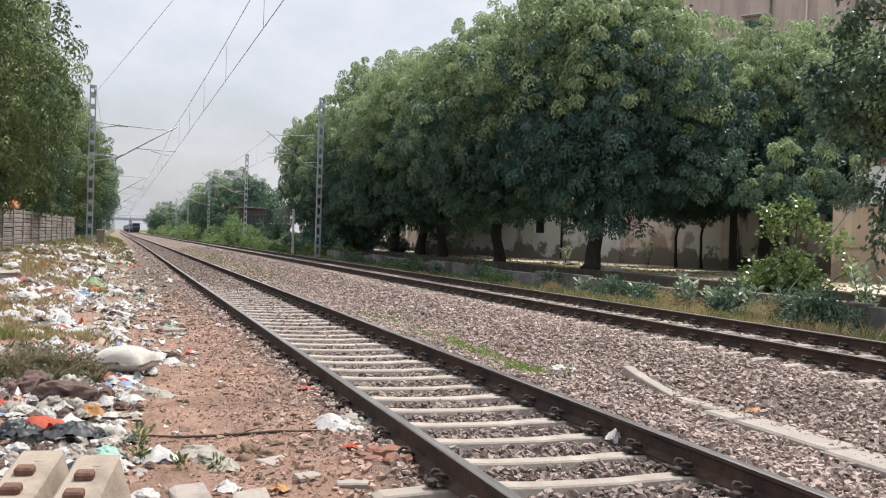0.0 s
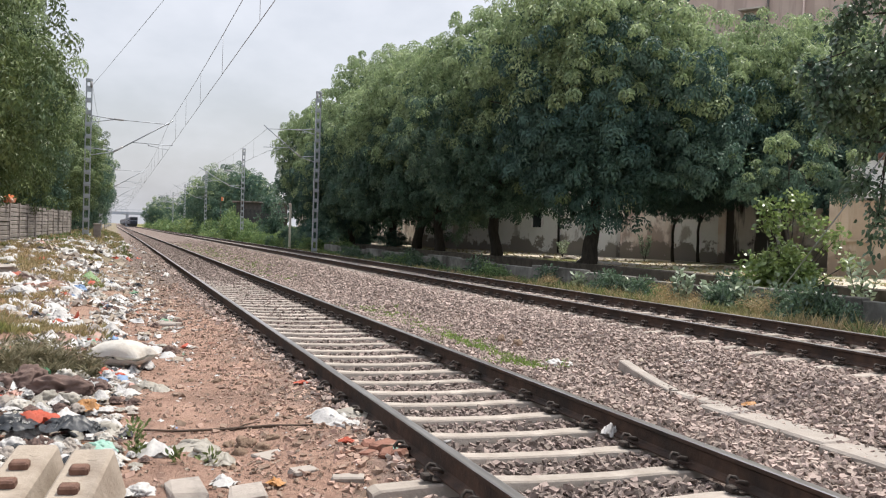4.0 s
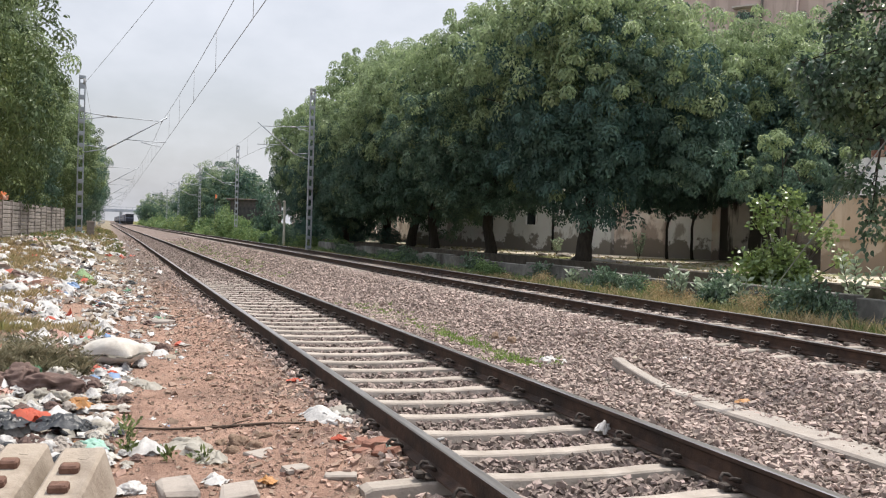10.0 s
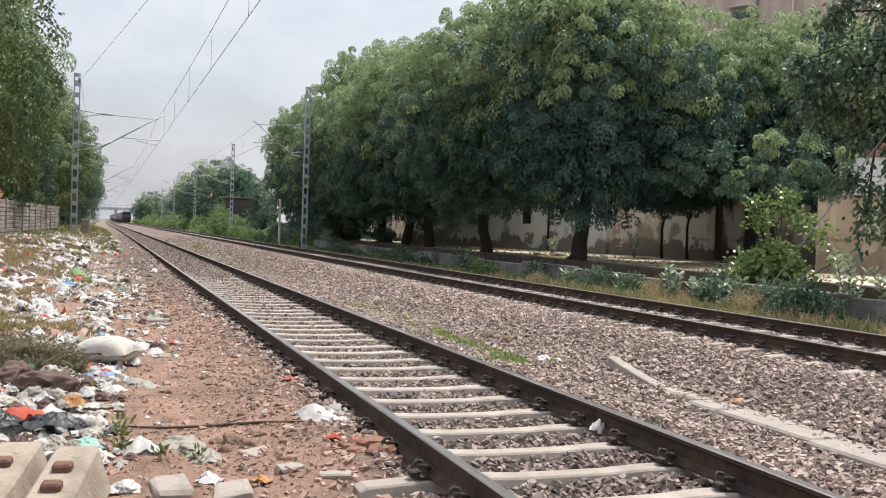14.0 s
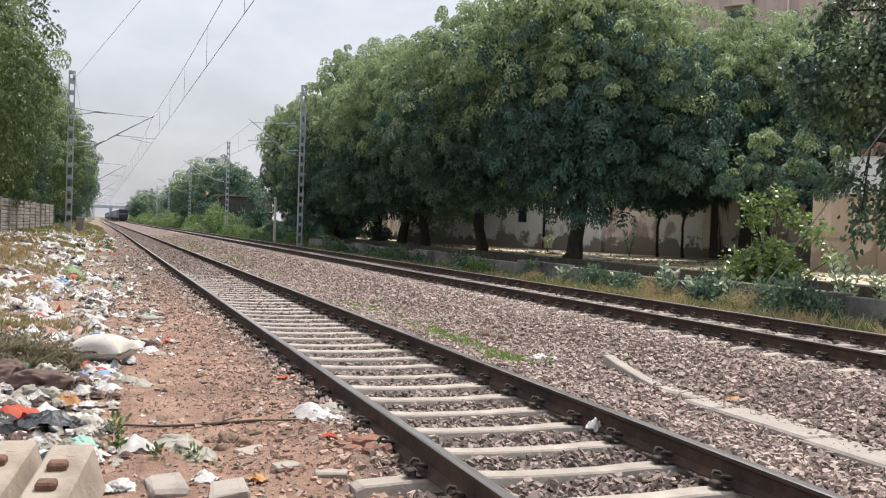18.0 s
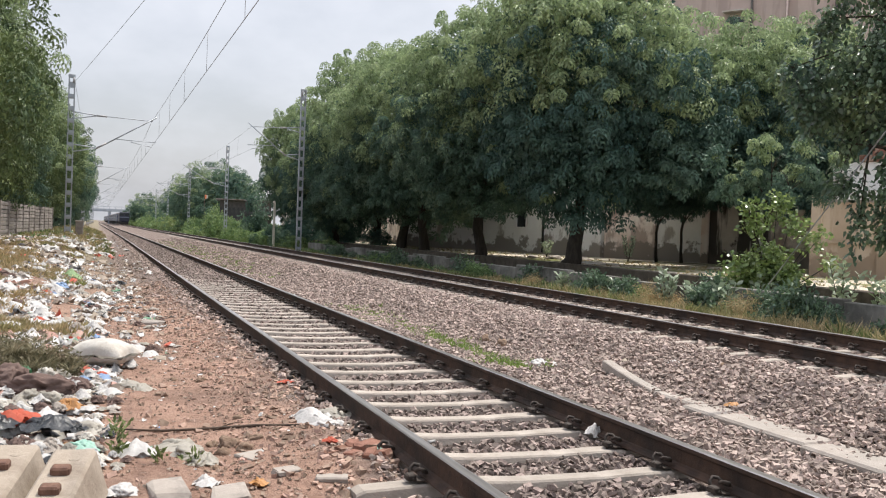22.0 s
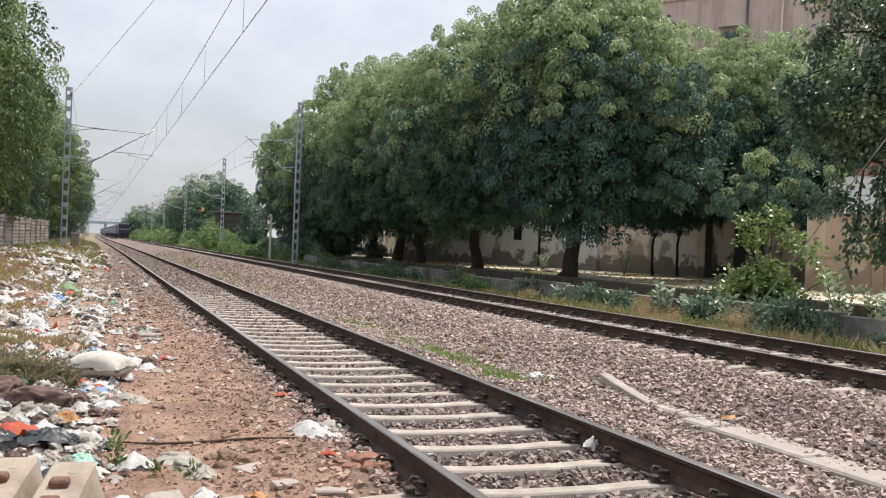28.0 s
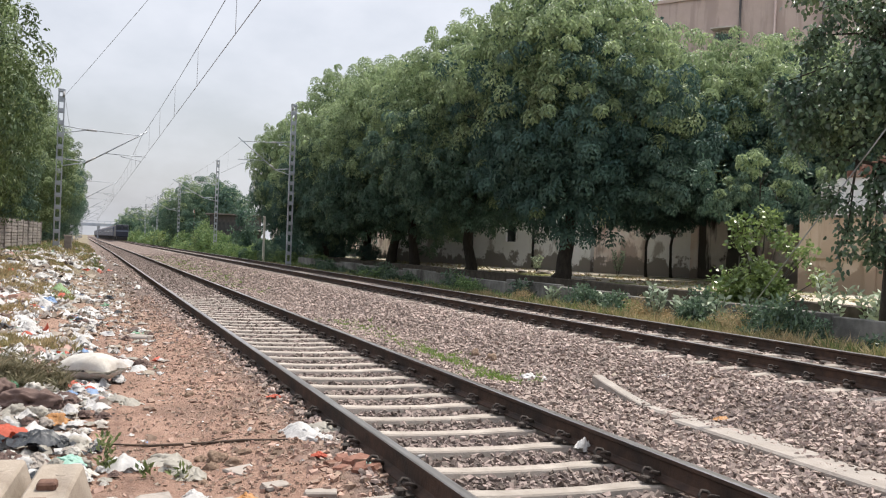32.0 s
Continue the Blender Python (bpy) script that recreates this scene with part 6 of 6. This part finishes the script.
def sheets(rng, sx, sy, sz, layers=3):
    """A thrown-away bag: creased thin sheets lying over one another."""
    g = 11
    vs, fs = [], []
    quad = np.array([(j * g + i, j * g + i + 1, (j + 1) * g + i + 1, (j + 1) * g + i) for j in range(g - 1) for i in range(g - 1)])
    for k in range(layers):
        u, w = np.meshgrid(np.linspace(-1, 1, g), np.linspace(-1, 1, g))
        p = np.stack([u.ravel(), w.ravel()], 1) + rng.normal(size=(g * g, 2)) * 0.05
        r = np.clip(np.hypot(p[:, 0], p[:, 1]), 0, 1.4)
        z = rng.uniform(0.5, 1.0) * np.clip(1 - 0.75 * r ** rng.uniform(1.2, 2.4), 0.02, 1)
        for q in range(7):
            a = rng.uniform(0, math.pi)
            d = np.abs(p[:, 0] * math.cos(a) + p[:, 1] * math.sin(a) - rng.uniform(-0.8, 0.8))
            z += rng.uniform(-0.4, 0.3) * np.clip(1 - d / rng.uniform(0.2, 0.5), 0, 1)
        z += rng.normal(size=g * g) * 0.05
        shrink = 1 - 0.22 * np.clip(z, 0, 1)
        a = rng.uniform(0, 6.28)
        s = rng.uniform(0.65, 1.0) if k else 1.0
        x, y = p[:, 0] * shrink * s * rng.uniform(0.75, 1.1), p[:, 1] * shrink * s * rng.uniform(0.6, 1.0)
        x, y = x * math.cos(a) - y * math.sin(a), x * math.sin(a) + y * math.cos(a)
        o = rng.normal(size=2) * 0.28 * (k > 0)
        vs.append(np.stack([(x + o[0]) * sx, (y + o[1]) * sy, np.maximum(z, 0.0) * sz * 0.5 + 0.012], 1))
        fs.append(quad + g * g * k)
    bm = bmesh.new()
    made = [bm.verts.new(v) for v in np.concatenate(vs)]
    for f in np.concatenate(fs):
        bm.faces.new([made[i] for i in f]).smooth = True
    return bm


def bag(rng, sx, sy, sz):
    """A half-full bag: a creased lump with torn sheets over it."""
    bm = crumpled(rng, sx * 0.8, sy * 0.8, sz * 0.6, 0.24, 4, 3.8)
    top = sheets(rng, sx, sy, sz * 1.15, 3)
    me = bpy.data.meshes.new("sheet")
    top.to_mesh(me)
    top.free()
    bm.from_mesh(me)
    bpy.data.meshes.remove(me)
    return bm


def plain(name, c, rough=0.5, tl=0.15, c2=None):
    return mat(name, tuple(0.8 * v for v in c), c, 7, rough, 0.4, c2 or tuple(0.62 * v for v in c), 4.0, fine=30, through_light=tl)


M_BAG = plain("white_plastic_bag", (0.6, 0.58, 0.56))
M_SACK = plain("woven_white_sack", (0.56, 0.53, 0.48), 0.75, 0.05, (0.44, 0.395, 0.34))
M_CLEAR = plain("cloudy_plastic", (0.56, 0.52, 0.45), 0.35, 0.4)
M_RAG = plain("brown_rag", (0.15, 0.1, 0.085), 0.95, 0.0)
M_BLACKBAG = plain("black_bag", (0.025, 0.028, 0.032), 0.3, 0.0)
M_RED = plain("red_orange_cloth", (0.45, 0.08, 0.04), 0.7, 0.1)
M_BLUE = plain("blue_wrapper", (0.2, 0.31, 0.5), 0.5, 0.1)
M_TEAL = plain("pale_green_sheet", (0.35, 0.58, 0.48), 0.5, 0.15)
M_GREENBOX = plain("green_plastic", (0.03, 0.12, 0.05), 0.5, 0.0)
M_GREENBAG = plain("dull_green_bag", (0.24, 0.36, 0.17), 0.6, 0.15)
M_ORANGE = plain("orange_wrapper", (0.5, 0.24, 0.08), 0.5, 0.1)
M_PLATE = plain("pale_stone", (0.37, 0.325, 0.285), 0.9, 0.0)


def build_bags():
    rng = np.random.default_rng(23)
    u = rng.uniform

    def put(name, x, y, bm, material, label, category, rz=None, lift=0.0, group=""):
        ob = part(name, bm, material, m=pose(x, y, gz(x, y) - 0.01 + lift, 0, 0, u(0, 360) if rz is None else rz))
        return tagged(ob, label, category, group)

    # the full sack: a pillow with a seam round it and pinched corners
    bm = bmesh.new()
    gx, gy = 40, 26
    for side in (1, -1):
        grid = []
        for j in range(gy + 1):
            for i in range(gx + 1):
                a, b = 2 * i / gx - 1, 2 * j / gy - 1
                puff = max(0.0, 1 - abs(a) ** 2.6) ** 0.55 * max(0.0, 1 - abs(b) ** 2.4) ** 0.55
                q = Vector((a * 3, b * 3, 4.0 * side))
                crease = 0.012 * noise.noise(q * 1.1) + 0.006 * (0.4 - abs(noise.noise(Vector((a * 5, b * 9, side))))) * (1.2 - puff)
                pinch = 1 - 0.13 * (1 - abs(a)) * abs(b) ** 2
                grid.append(bm.verts.new((a * 0.31 * (1 - 0.1 * (1 - abs(b)) * abs(a) ** 3), b * 0.24 * pinch, side * (0.15 if side > 0 else 0.1) * puff + crease + 0.012 * side)))
        for j in range(gy):
            for i in range(gx):
                k = j * (gx + 1) + i
                ring = (grid[k], grid[k + 1], grid[k + gx + 2], grid[k + gx + 1])
                bm.faces.new(ring if side > 0 else ring[::-1]).smooth = True
    put("white_sack", 0.1, 10.0, bm, M_SACK, "full white woven plastic sack lying on bare soil", "sack", -28, 0.13)
    put("brown_rag", -0.42, 8.25, crumpled(rng, 0.36, 0.22, 0.2, 0.24, 5, 4.0), M_RAG, "crumpled dark brown cloth lying on refuse", "cloth", -20)
    put("brown_rag", -0.72, 8.5, crumpled(rng, 0.24, 0.22, 0.2, 0.24, 5, 4.0), M_RAG, "crumpled dark brown cloth lying on refuse", "cloth", 10)
    W = "crumpled white plastic bag lying on the refuse bank"
    for x, y, s in ((0.29, 6.2, 0.12), (0.18, 5.38, 0.1), (0.66, 5.45, 0.08), (0.12, 8.4, 0.11), (-0.05, 7.15, 0.12), (-0.3, 7.3, 0.13), (-0.12, 7.6, 0.1), (1.6, 6.74, 0.14), (1.68, 6.58, 0.1), (0.45, 11.4, 0.16), (0.62, 11.0, 0.12), (-0.7, 11.6, 0.2), (-1.0, 12.4, 0.2), (-0.5, 13.2, 0.18), (-1.4, 14.1, 0.24), (-0.9, 15.0, 0.22), (-0.2, 14.6, 0.15), (0.0, 16.0, 0.2), (-1.5, 16.6, 0.25), (-0.8, 18.0, 0.22), (0.1, 18.3, 0.2), (-2.0, 19.4, 0.28), (-1.2, 21.0, 0.26), (-0.1, 20.5, 0.22), (-2.4, 23.4, 0.3), (-1.0, 24.5, 0.24), (-1.8, 27.0, 0.3), (-0.6, 29.0, 0.26), (1.95, 15.5, 0.11), (-2.8, 28, 0.3), (-0.3, 34, 0.3), (-1.5, 36, 0.3), (0.3, 40, 0.26), (5.31, 10.19, 0.15), (5.46, 10.05, 0.09), (6.6, 9.03, 0.07), (6.52, 9.12, 0.05)):
        put("plastic_bag", x, y, bag(rng, s * u(0.9, 1.3), s * u(0.8, 1.2), s * u(0.8, 1.1) * (1.15 if y < 8 else 0.9)), M_BAG, W, "bag", group="bags on the bank")
    for x, y, s in ((0.55, 6.38, 0.11), (0.62, 6.15, 0.12), (0.67, 5.95, 0.1), (1.79, 6.86, 0.12), (0.3, 8.9, 0.1), (0.42, 8.7, 0.09), (0.0, 7.0, 0.12), (-0.45, 6.9, 0.13), (-0.25, 6.7, 0.1), (-0.6, 7.6, 0.12)):
        put("cloudy_bag", x, y, bag(rng, s * u(1.0, 1.4), s * u(0.9, 1.2), s * u(0.9, 1.2) * 1.1), M_CLEAR, "dusty translucent plastic bag crumpled on the soil", "bag", group="bags on the bank")
    for x, y, s, m, name, label in ((-0.62, 6.55, 0.14, M_BLACKBAG, "black_bag", "crumpled black plastic bag beside old concrete sleepers"), (-0.28, 6.55, 0.13, M_BLACKBAG, "black_bag", "crumpled black plastic bag beside old concrete sleepers"), (-0.48, 6.72, 0.14, M_RED, "red_cloth", "bright orange-red crumpled cloth on refuse"), (-0.56, 6.85, 0.07, M_RED, "red_cloth", "bright orange-red crumpled cloth on refuse"), (-0.06, 6.25, 0.1, M_TEAL, "green_sheet", "pale green plastic sheet tucked behind a sleeper"), (-0.42, 7.1, 0.07, M_BLUE, "blue_wrapper", "small blue and white wrapper on refuse"), (0.08, 9.15, 0.09, M_BLUE, "blue_wrapper", "pale blue crushed bottle by the sack"), (0.08, 9.4, 0.06, M_RED, "red_cloth", "small red rag beside the white sack"), (0.02, 12.0, 0.1, M_BLUE, "blue_wrapper", "blue plastic wrapper among white bags"), (0.95, 5.35, 0.05, M_ORANGE, "orange_wrapper", "small orange wrapper on bare soil"), (1.72, 8.4, 0.05, M_RED, "red_cloth", "small red rag near the rail"), (1.56, 6.02, 0.045, M_RED, "red_cloth", "orange-red scrap beside broken bricks"), (1.8, 5.7, 0.04, M_TEAL, "blue_wrapper", "small pale blue wrapper beside broken bricks"), (-0.7, 13.5, 0.08, M_RED, "red_cloth", "red cloth scrap among white plastic bags"), (-0.5, 21.0, 0.26, M_GREENBAG, "green_bag", "flattened green bag among white litter"), (5.8, 7.05, 0.06, M_ORANGE, "orange_wrapper", "torn orange and white wrapper on a concrete slab")):
        put(name, x, y, bag(rng, s * 1.2, s * 1.0, s * 1.1), m, label, "litter", lift=0.1 if x < -0.2 and y < 7 else 0.02, group="litter on the bank")
    # larger scraps of the refuse, piece by piece
    kinds = []
    for m, name, label, weight in ((M_BAG, "plastic_scrap", "creased white plastic scrap on the refuse bank", 6), (M_CLEAR, "plastic_scrap", "dusty translucent plastic scrap on the refuse bank", 4), (M_SACK, "torn_sack", "torn piece of pale woven sack", 3), (M_PLATE, "paper_scrap", "stained buff paper scrap on the refuse bank", 4), (M_RAG, "cloth_scrap", "dark brown cloth scrap among litter", 3.5), (M_BLACKBAG, "plastic_scrap", "torn black plastic scrap", 2), (M_BLUE, "wrapper", "small blue wrapper among litter", 0.35), (M_RED, "wrapper", "small red wrapper among litter", 0.5), (M_TEAL, "wrapper", "pale green wrapper among litter", 0.5), (M_ORANGE, "wrapper", "small orange wrapper among litter", 0.5)):
        for q in range(4):
            me = bpy.data.meshes.new(name)
            bm = sheets(rng, 1.0, 0.8, 0.9, 2) if q % 2 else bag(rng, 1.1, 0.9, 1.3)
            bm.to_mesh(me)
            bm.free()
            me.materials.append(m)
            kinds.append((me, name, label, weight))
    odds = np.array([k[3] for k in kinds], float)
    for i in range(430):
        if i < 280:
            x, y = u(-1.15, 0.22), u(5.75, 9.4)
            s = u(0.035, 0.11) * (1 - 0.45 * step(-0.2, 0.2, x))
        elif i < 380:
            y = 11 + 13 * rng.random()
            x, s = u(-2.6, 0.1), u(0.07, 0.17)
        else:
            x, y, s = u(0.0, 1.0), u(9.5, 24), u(0.05, 0.12)
        if i >= 280 and noise.noise(Vector((x * 1.3, y * 0.5, 12))) < -0.25:
            continue
        me, name, label, _ = kinds[rng.choice(len(kinds), p=odds / odds.sum())]
        ob = new(name, me)
        ob.matrix_world = pose(x, y, gz(x, y) + 0.005 + (u(0, 0.05) if i < 280 and x < 0 else 0.01), 0, 0, u(0, 360)) @ Matrix.Scale(s, 4)
        tagged(ob, label, "litter", "litter on the bank")
    put("plastic_crate", -0.66, 8.8, block(-0.14, 0.14, -0.1, 0.1, 0.0, 0.13, 0.015), M_GREENBOX, "dark green plastic box half buried in brush", "box", 12)
    # rubble
    for x, y, a, b, c, rz in ((1.76, 5.78, 0.1, 0.065, 0.075, 20), (1.68, 5.9, 0.07, 0.05, 0.055, 70), (1.8, 5.58, 0.06, 0.05, 0.06, 40), (1.6, 5.84, 0.055, 0.045, 0.04, 10), (1.62, 5.68, 0.06, 0.05, 0.035, 33), (1.72, 5.62, 0.05, 0.045, 0.05, 65), (1.5, 5.75, 0.045, 0.035, 0.03, 15), (1.83, 5.9, 0.045, 0.04, 0.04, 80), (1.2, 11.6, 0.05, 0.04, 0.03, 0)):
        put("broken_brick", x, y, stone_block(rng, a, b, c), M_BRICK, "broken reddish brick piece beside the rail", "brick", rz, group="brick rubble")
    for x, y, a, b, c, rz in ((0.43, 5.33, 0.1, 0.17, 0.05, 2), (0.76, 5.16, 0.1, 0.14, 0.05, -4), (1.4, 5.36, 0.1, 0.06, 0.025, -15), (1.15, 5.5, 0.09, 0.05, 0.025, 20), (1.05, 6.0, 0.12, 0.1, 0.012, 30)):
        put("flat_stone", x, y, stone_block(rng, a, b, c), M_PLATE, "flat pale stone slab lying in the soil", "stone", rz, group="flat stones")
    for x, y, a, b, c, rz in ((5.35, 5.55, 0.09, 0.06, 0.05, 20), (5.53, 11.8, 0.1, 0.08, 0.1, 0), (5.5, 12.3, 0.09, 0.08, 0.1, 40), (6.78, 8.43, 0.06, 0.05, 0.06, 30), (-2.3, 20.0, 0.4, 0.3, 0.22, 15), (-2.6, 18.8, 0.3, 0.25, 0.2, 40), (0.82, 14.2, 0.16, 0.09, 0.07, -30), (1.0, 9.0, 0.07, 0.05, 0.04, 30), (0.75, 9.3, 0.06, 0.05, 0.035, 80), (1.1, 7.2, 0.05, 0.04, 0.03, 0), (0.91, 6.33, 0.09, 0.07, 0.05, 0), (0.99, 6.2, 0.07, 0.06, 0.05, 50), (0.84, 6.15, 0.07, 0.05, 0.045, 20), (0.8, 6.4, 0.06, 0.05, 0.04, 70), (1.1, 6.4, 0.06, 0.045, 0.035, 10), (0.75, 5.8, 0.05, 0.04, 0.03, 40)):
        put("rubble_lump", x, y, stone_block(rng, a, b, c) if a > 0.1 else crumpled(rng, a, b, c * 1.3, 0.3), M_SLAB if a > 0.1 else M_CLOD, "rough lump of broken concrete and earth", "rubble", rz, group="rubble lumps")
    ob = thing("dry_stick", 0, 0, 0, "long thin dry branch lying across the path", "stick")
    pts = [(0.12, 7.05), (0.5, 7.0), (0.85, 6.96), (1.15, 6.76), (1.46, 6.58)]
    part("branch", tube(bmesh.new(), [(x, y, gz(x, y) + 0.015) for x, y in pts], [0.006, 0.01, 0.011, 0.012, 0.009], 6), M_WOOD, ob)
    part("twig", tube(bmesh.new(), [(0.86, 6.84, gz(0.86, 6.84) + 0.02), (1.0, 6.98, gz(1, 6.98) + 0.02), (1.1, 7.0, gz(1.1, 7) + 0.01)], [0.007, 0.005, 0.003], 5), M_WOOD, ob)
    cup = part("paper_scrap", sheets(rng, 0.06, 0.05, 0.24, 2), M_BAG, m=pose(3.6, 5.98, 0.0, 14, 10, 20))
    tagged(cup, "torn white cup stuck against the rail foot", "litter")
    cup = part("paper_scrap", crumpled(rng, 0.05, 0.07, 0.03, 0.3, 2), M_BAG, m=pose(2.35, 6.2, -0.03))
    tagged(cup, "white paper scrap on ballast by the rail", "litter")


def stone_block(rng, a, b, c):
    """A broken lump with chipped corners, half-sizes a, b and height c."""
    bm = block(-a, a, -b, b, -c * 0.4, c, min(a, b, c) * 0.3)
    for v in bm.verts:
        v.co += Vector(rng.normal(size=3)) * min(a, b, c) * 0.16
    return bm


build_bags()


# ---- old sleepers and slabs ----
def build_blocks():
    for x, y in ((-0.35, 5.15), (-0.07, 4.99)):
        ob = thing("discarded_sleeper", x, y, gz(x, y), "discarded cast concrete sleeper with rusty iron inserts on refuse", "sleeper", "discarded sleepers")
        ob.matrix_basis = pose(x, y, 0.157, 8.0, 0, -10)
        prop = part("rubble_lump", stone_block(np.random.default_rng(int(100 * y)), 0.13, 0.12, 0.1), M_SLAB, m=pose(x - 0.02, y - 0.16, gz(x, y - 0.1), 0, 0, 12))
        tagged(prop, "rough lump of broken concrete under an old sleeper", "rubble", "rubble lumps")
        bm = extrude_profile([(-0.16, -0.06), (0.17, -0.06), (0.11, 0.165), (0.095, 0.178), (-0.085, 0.178), (-0.1, 0.165)], -1.6, 0.0, 6)
        part("body", bm, M_BLOCK, ob)
        for y2 in (-0.3, -0.52):
            part("iron_insert", block(-0.045, 0.045, y2 - 0.035, y2 + 0.035, 0.17, 0.215, 0.01), M_RUSTIRON, ob, "rusty iron insert")
        part("cast_mark", rod((0.03, -0.13, 0.17), (0.03, -0.13, 0.1805), 0.028, 12), M_BLOCK, ob)
    k = thing("concrete_slab", 5.5, 0, 0, "long grey concrete slab lying flush in the ballast", "slab")
    for x, y0, y1, w in ((0.0, 2.0, 3.9, 0.2), (-0.02, 3.92, 5.6, 0.2), (0.04, 5.62, 7.25, 0.185), (0.1, 7.27, 7.95, 0.1)):
        part("slab_piece", block(x - w, x + w, y0, y1, -0.2, gz(5.5, 5) + 0.045, 0.02), M_SLAB, k)
    bm = extrude_profile([(-0.065, -0.1), (0.065, -0.1), (0.065, 0.07), (0.055, 0.08), (-0.055, 0.08), (-0.065, 0.07)], -0.66, 0.66, 6, lambda y: 0.05 * y * y)
    t = part("concrete_beam", bm, M_SLAB, m=pose(5.67, 8.66, -0.075, 5.5, 0, -8))
    tagged(t, "loose grey concrete beam resting on ballast", "beam")


M_RUSTIRON = mat("rusty_insert", (0.1, 0.05, 0.035), (0.18, 0.1, 0.07), 12, 0.85, 0.4)
build_blocks()


# ---- rubble on the yard ----
def build_yard():
    rng = np.random.default_rng(41)
    for x, y, s in ((20.2, 37.5, 0.5), (19.6, 38.6, 0.35), (21.0, 36.2, 0.4), (18.6, 33.5, 0.3), (19.2, 32.6, 0.35), (19.8, 46, 0.4), (20.5, 50, 0.35)):
        ob = part("rubble_heap", crumpled(rng, s, s * 0.8, s * 0.35, 0.3), M_PLATE, m=pose(x, y, YARD_Z, 0, 0, rng.uniform(0, 360)))
        tagged(ob, "small heap of pale rubble on the dusty yard", "rubble", "rubble heaps")
    for x, y, rz in ((18.9, 31.6, 10), (19.5, 32.2, -30), (18.5, 30.4, 25), (20.0, 33.2, 60)):
        ob = part("plank", block(-0.9, 0.9, -0.12, 0.12, 0.0, 0.05, 0.006), M_TIN, m=pose(x, y, YARD_Z + 0.02, 0, 2, rz))
        tagged(ob, "loose pale board lying on the yard", "plank", "loose boards")


build_yard()


# ---- what moves ----
def motions():
    rows = ((0, 418), (8, 385), (14, 345), (20, 315), (25, 288), (28, 270), (32, 240))
    walk(TRAIN, [(t, pose(T2 + bend(y), y, T2_Z + 0.18, 0, 0, 0.35)) for t, y in rows])
    # the pennant swings into and out of view with the wind
    swing = ((0, 95), (2.5, 70), (5, 10), (8, -12), (10.5, 50), (14, 60), (17, 75), (20, 5), (22.5, 65), (25, 95), (28, 50), (29, 45), (32, 95))
    for k, cloth in enumerate(FLAG):
        walk(cloth, [(t, pose(0.03 if k == 0 else 0.19, 0, 0, 0, 0, a if k == 0 else 22 * math.sin(2.3 * t + 1.7 * k))) for t, a in swing])


motions()
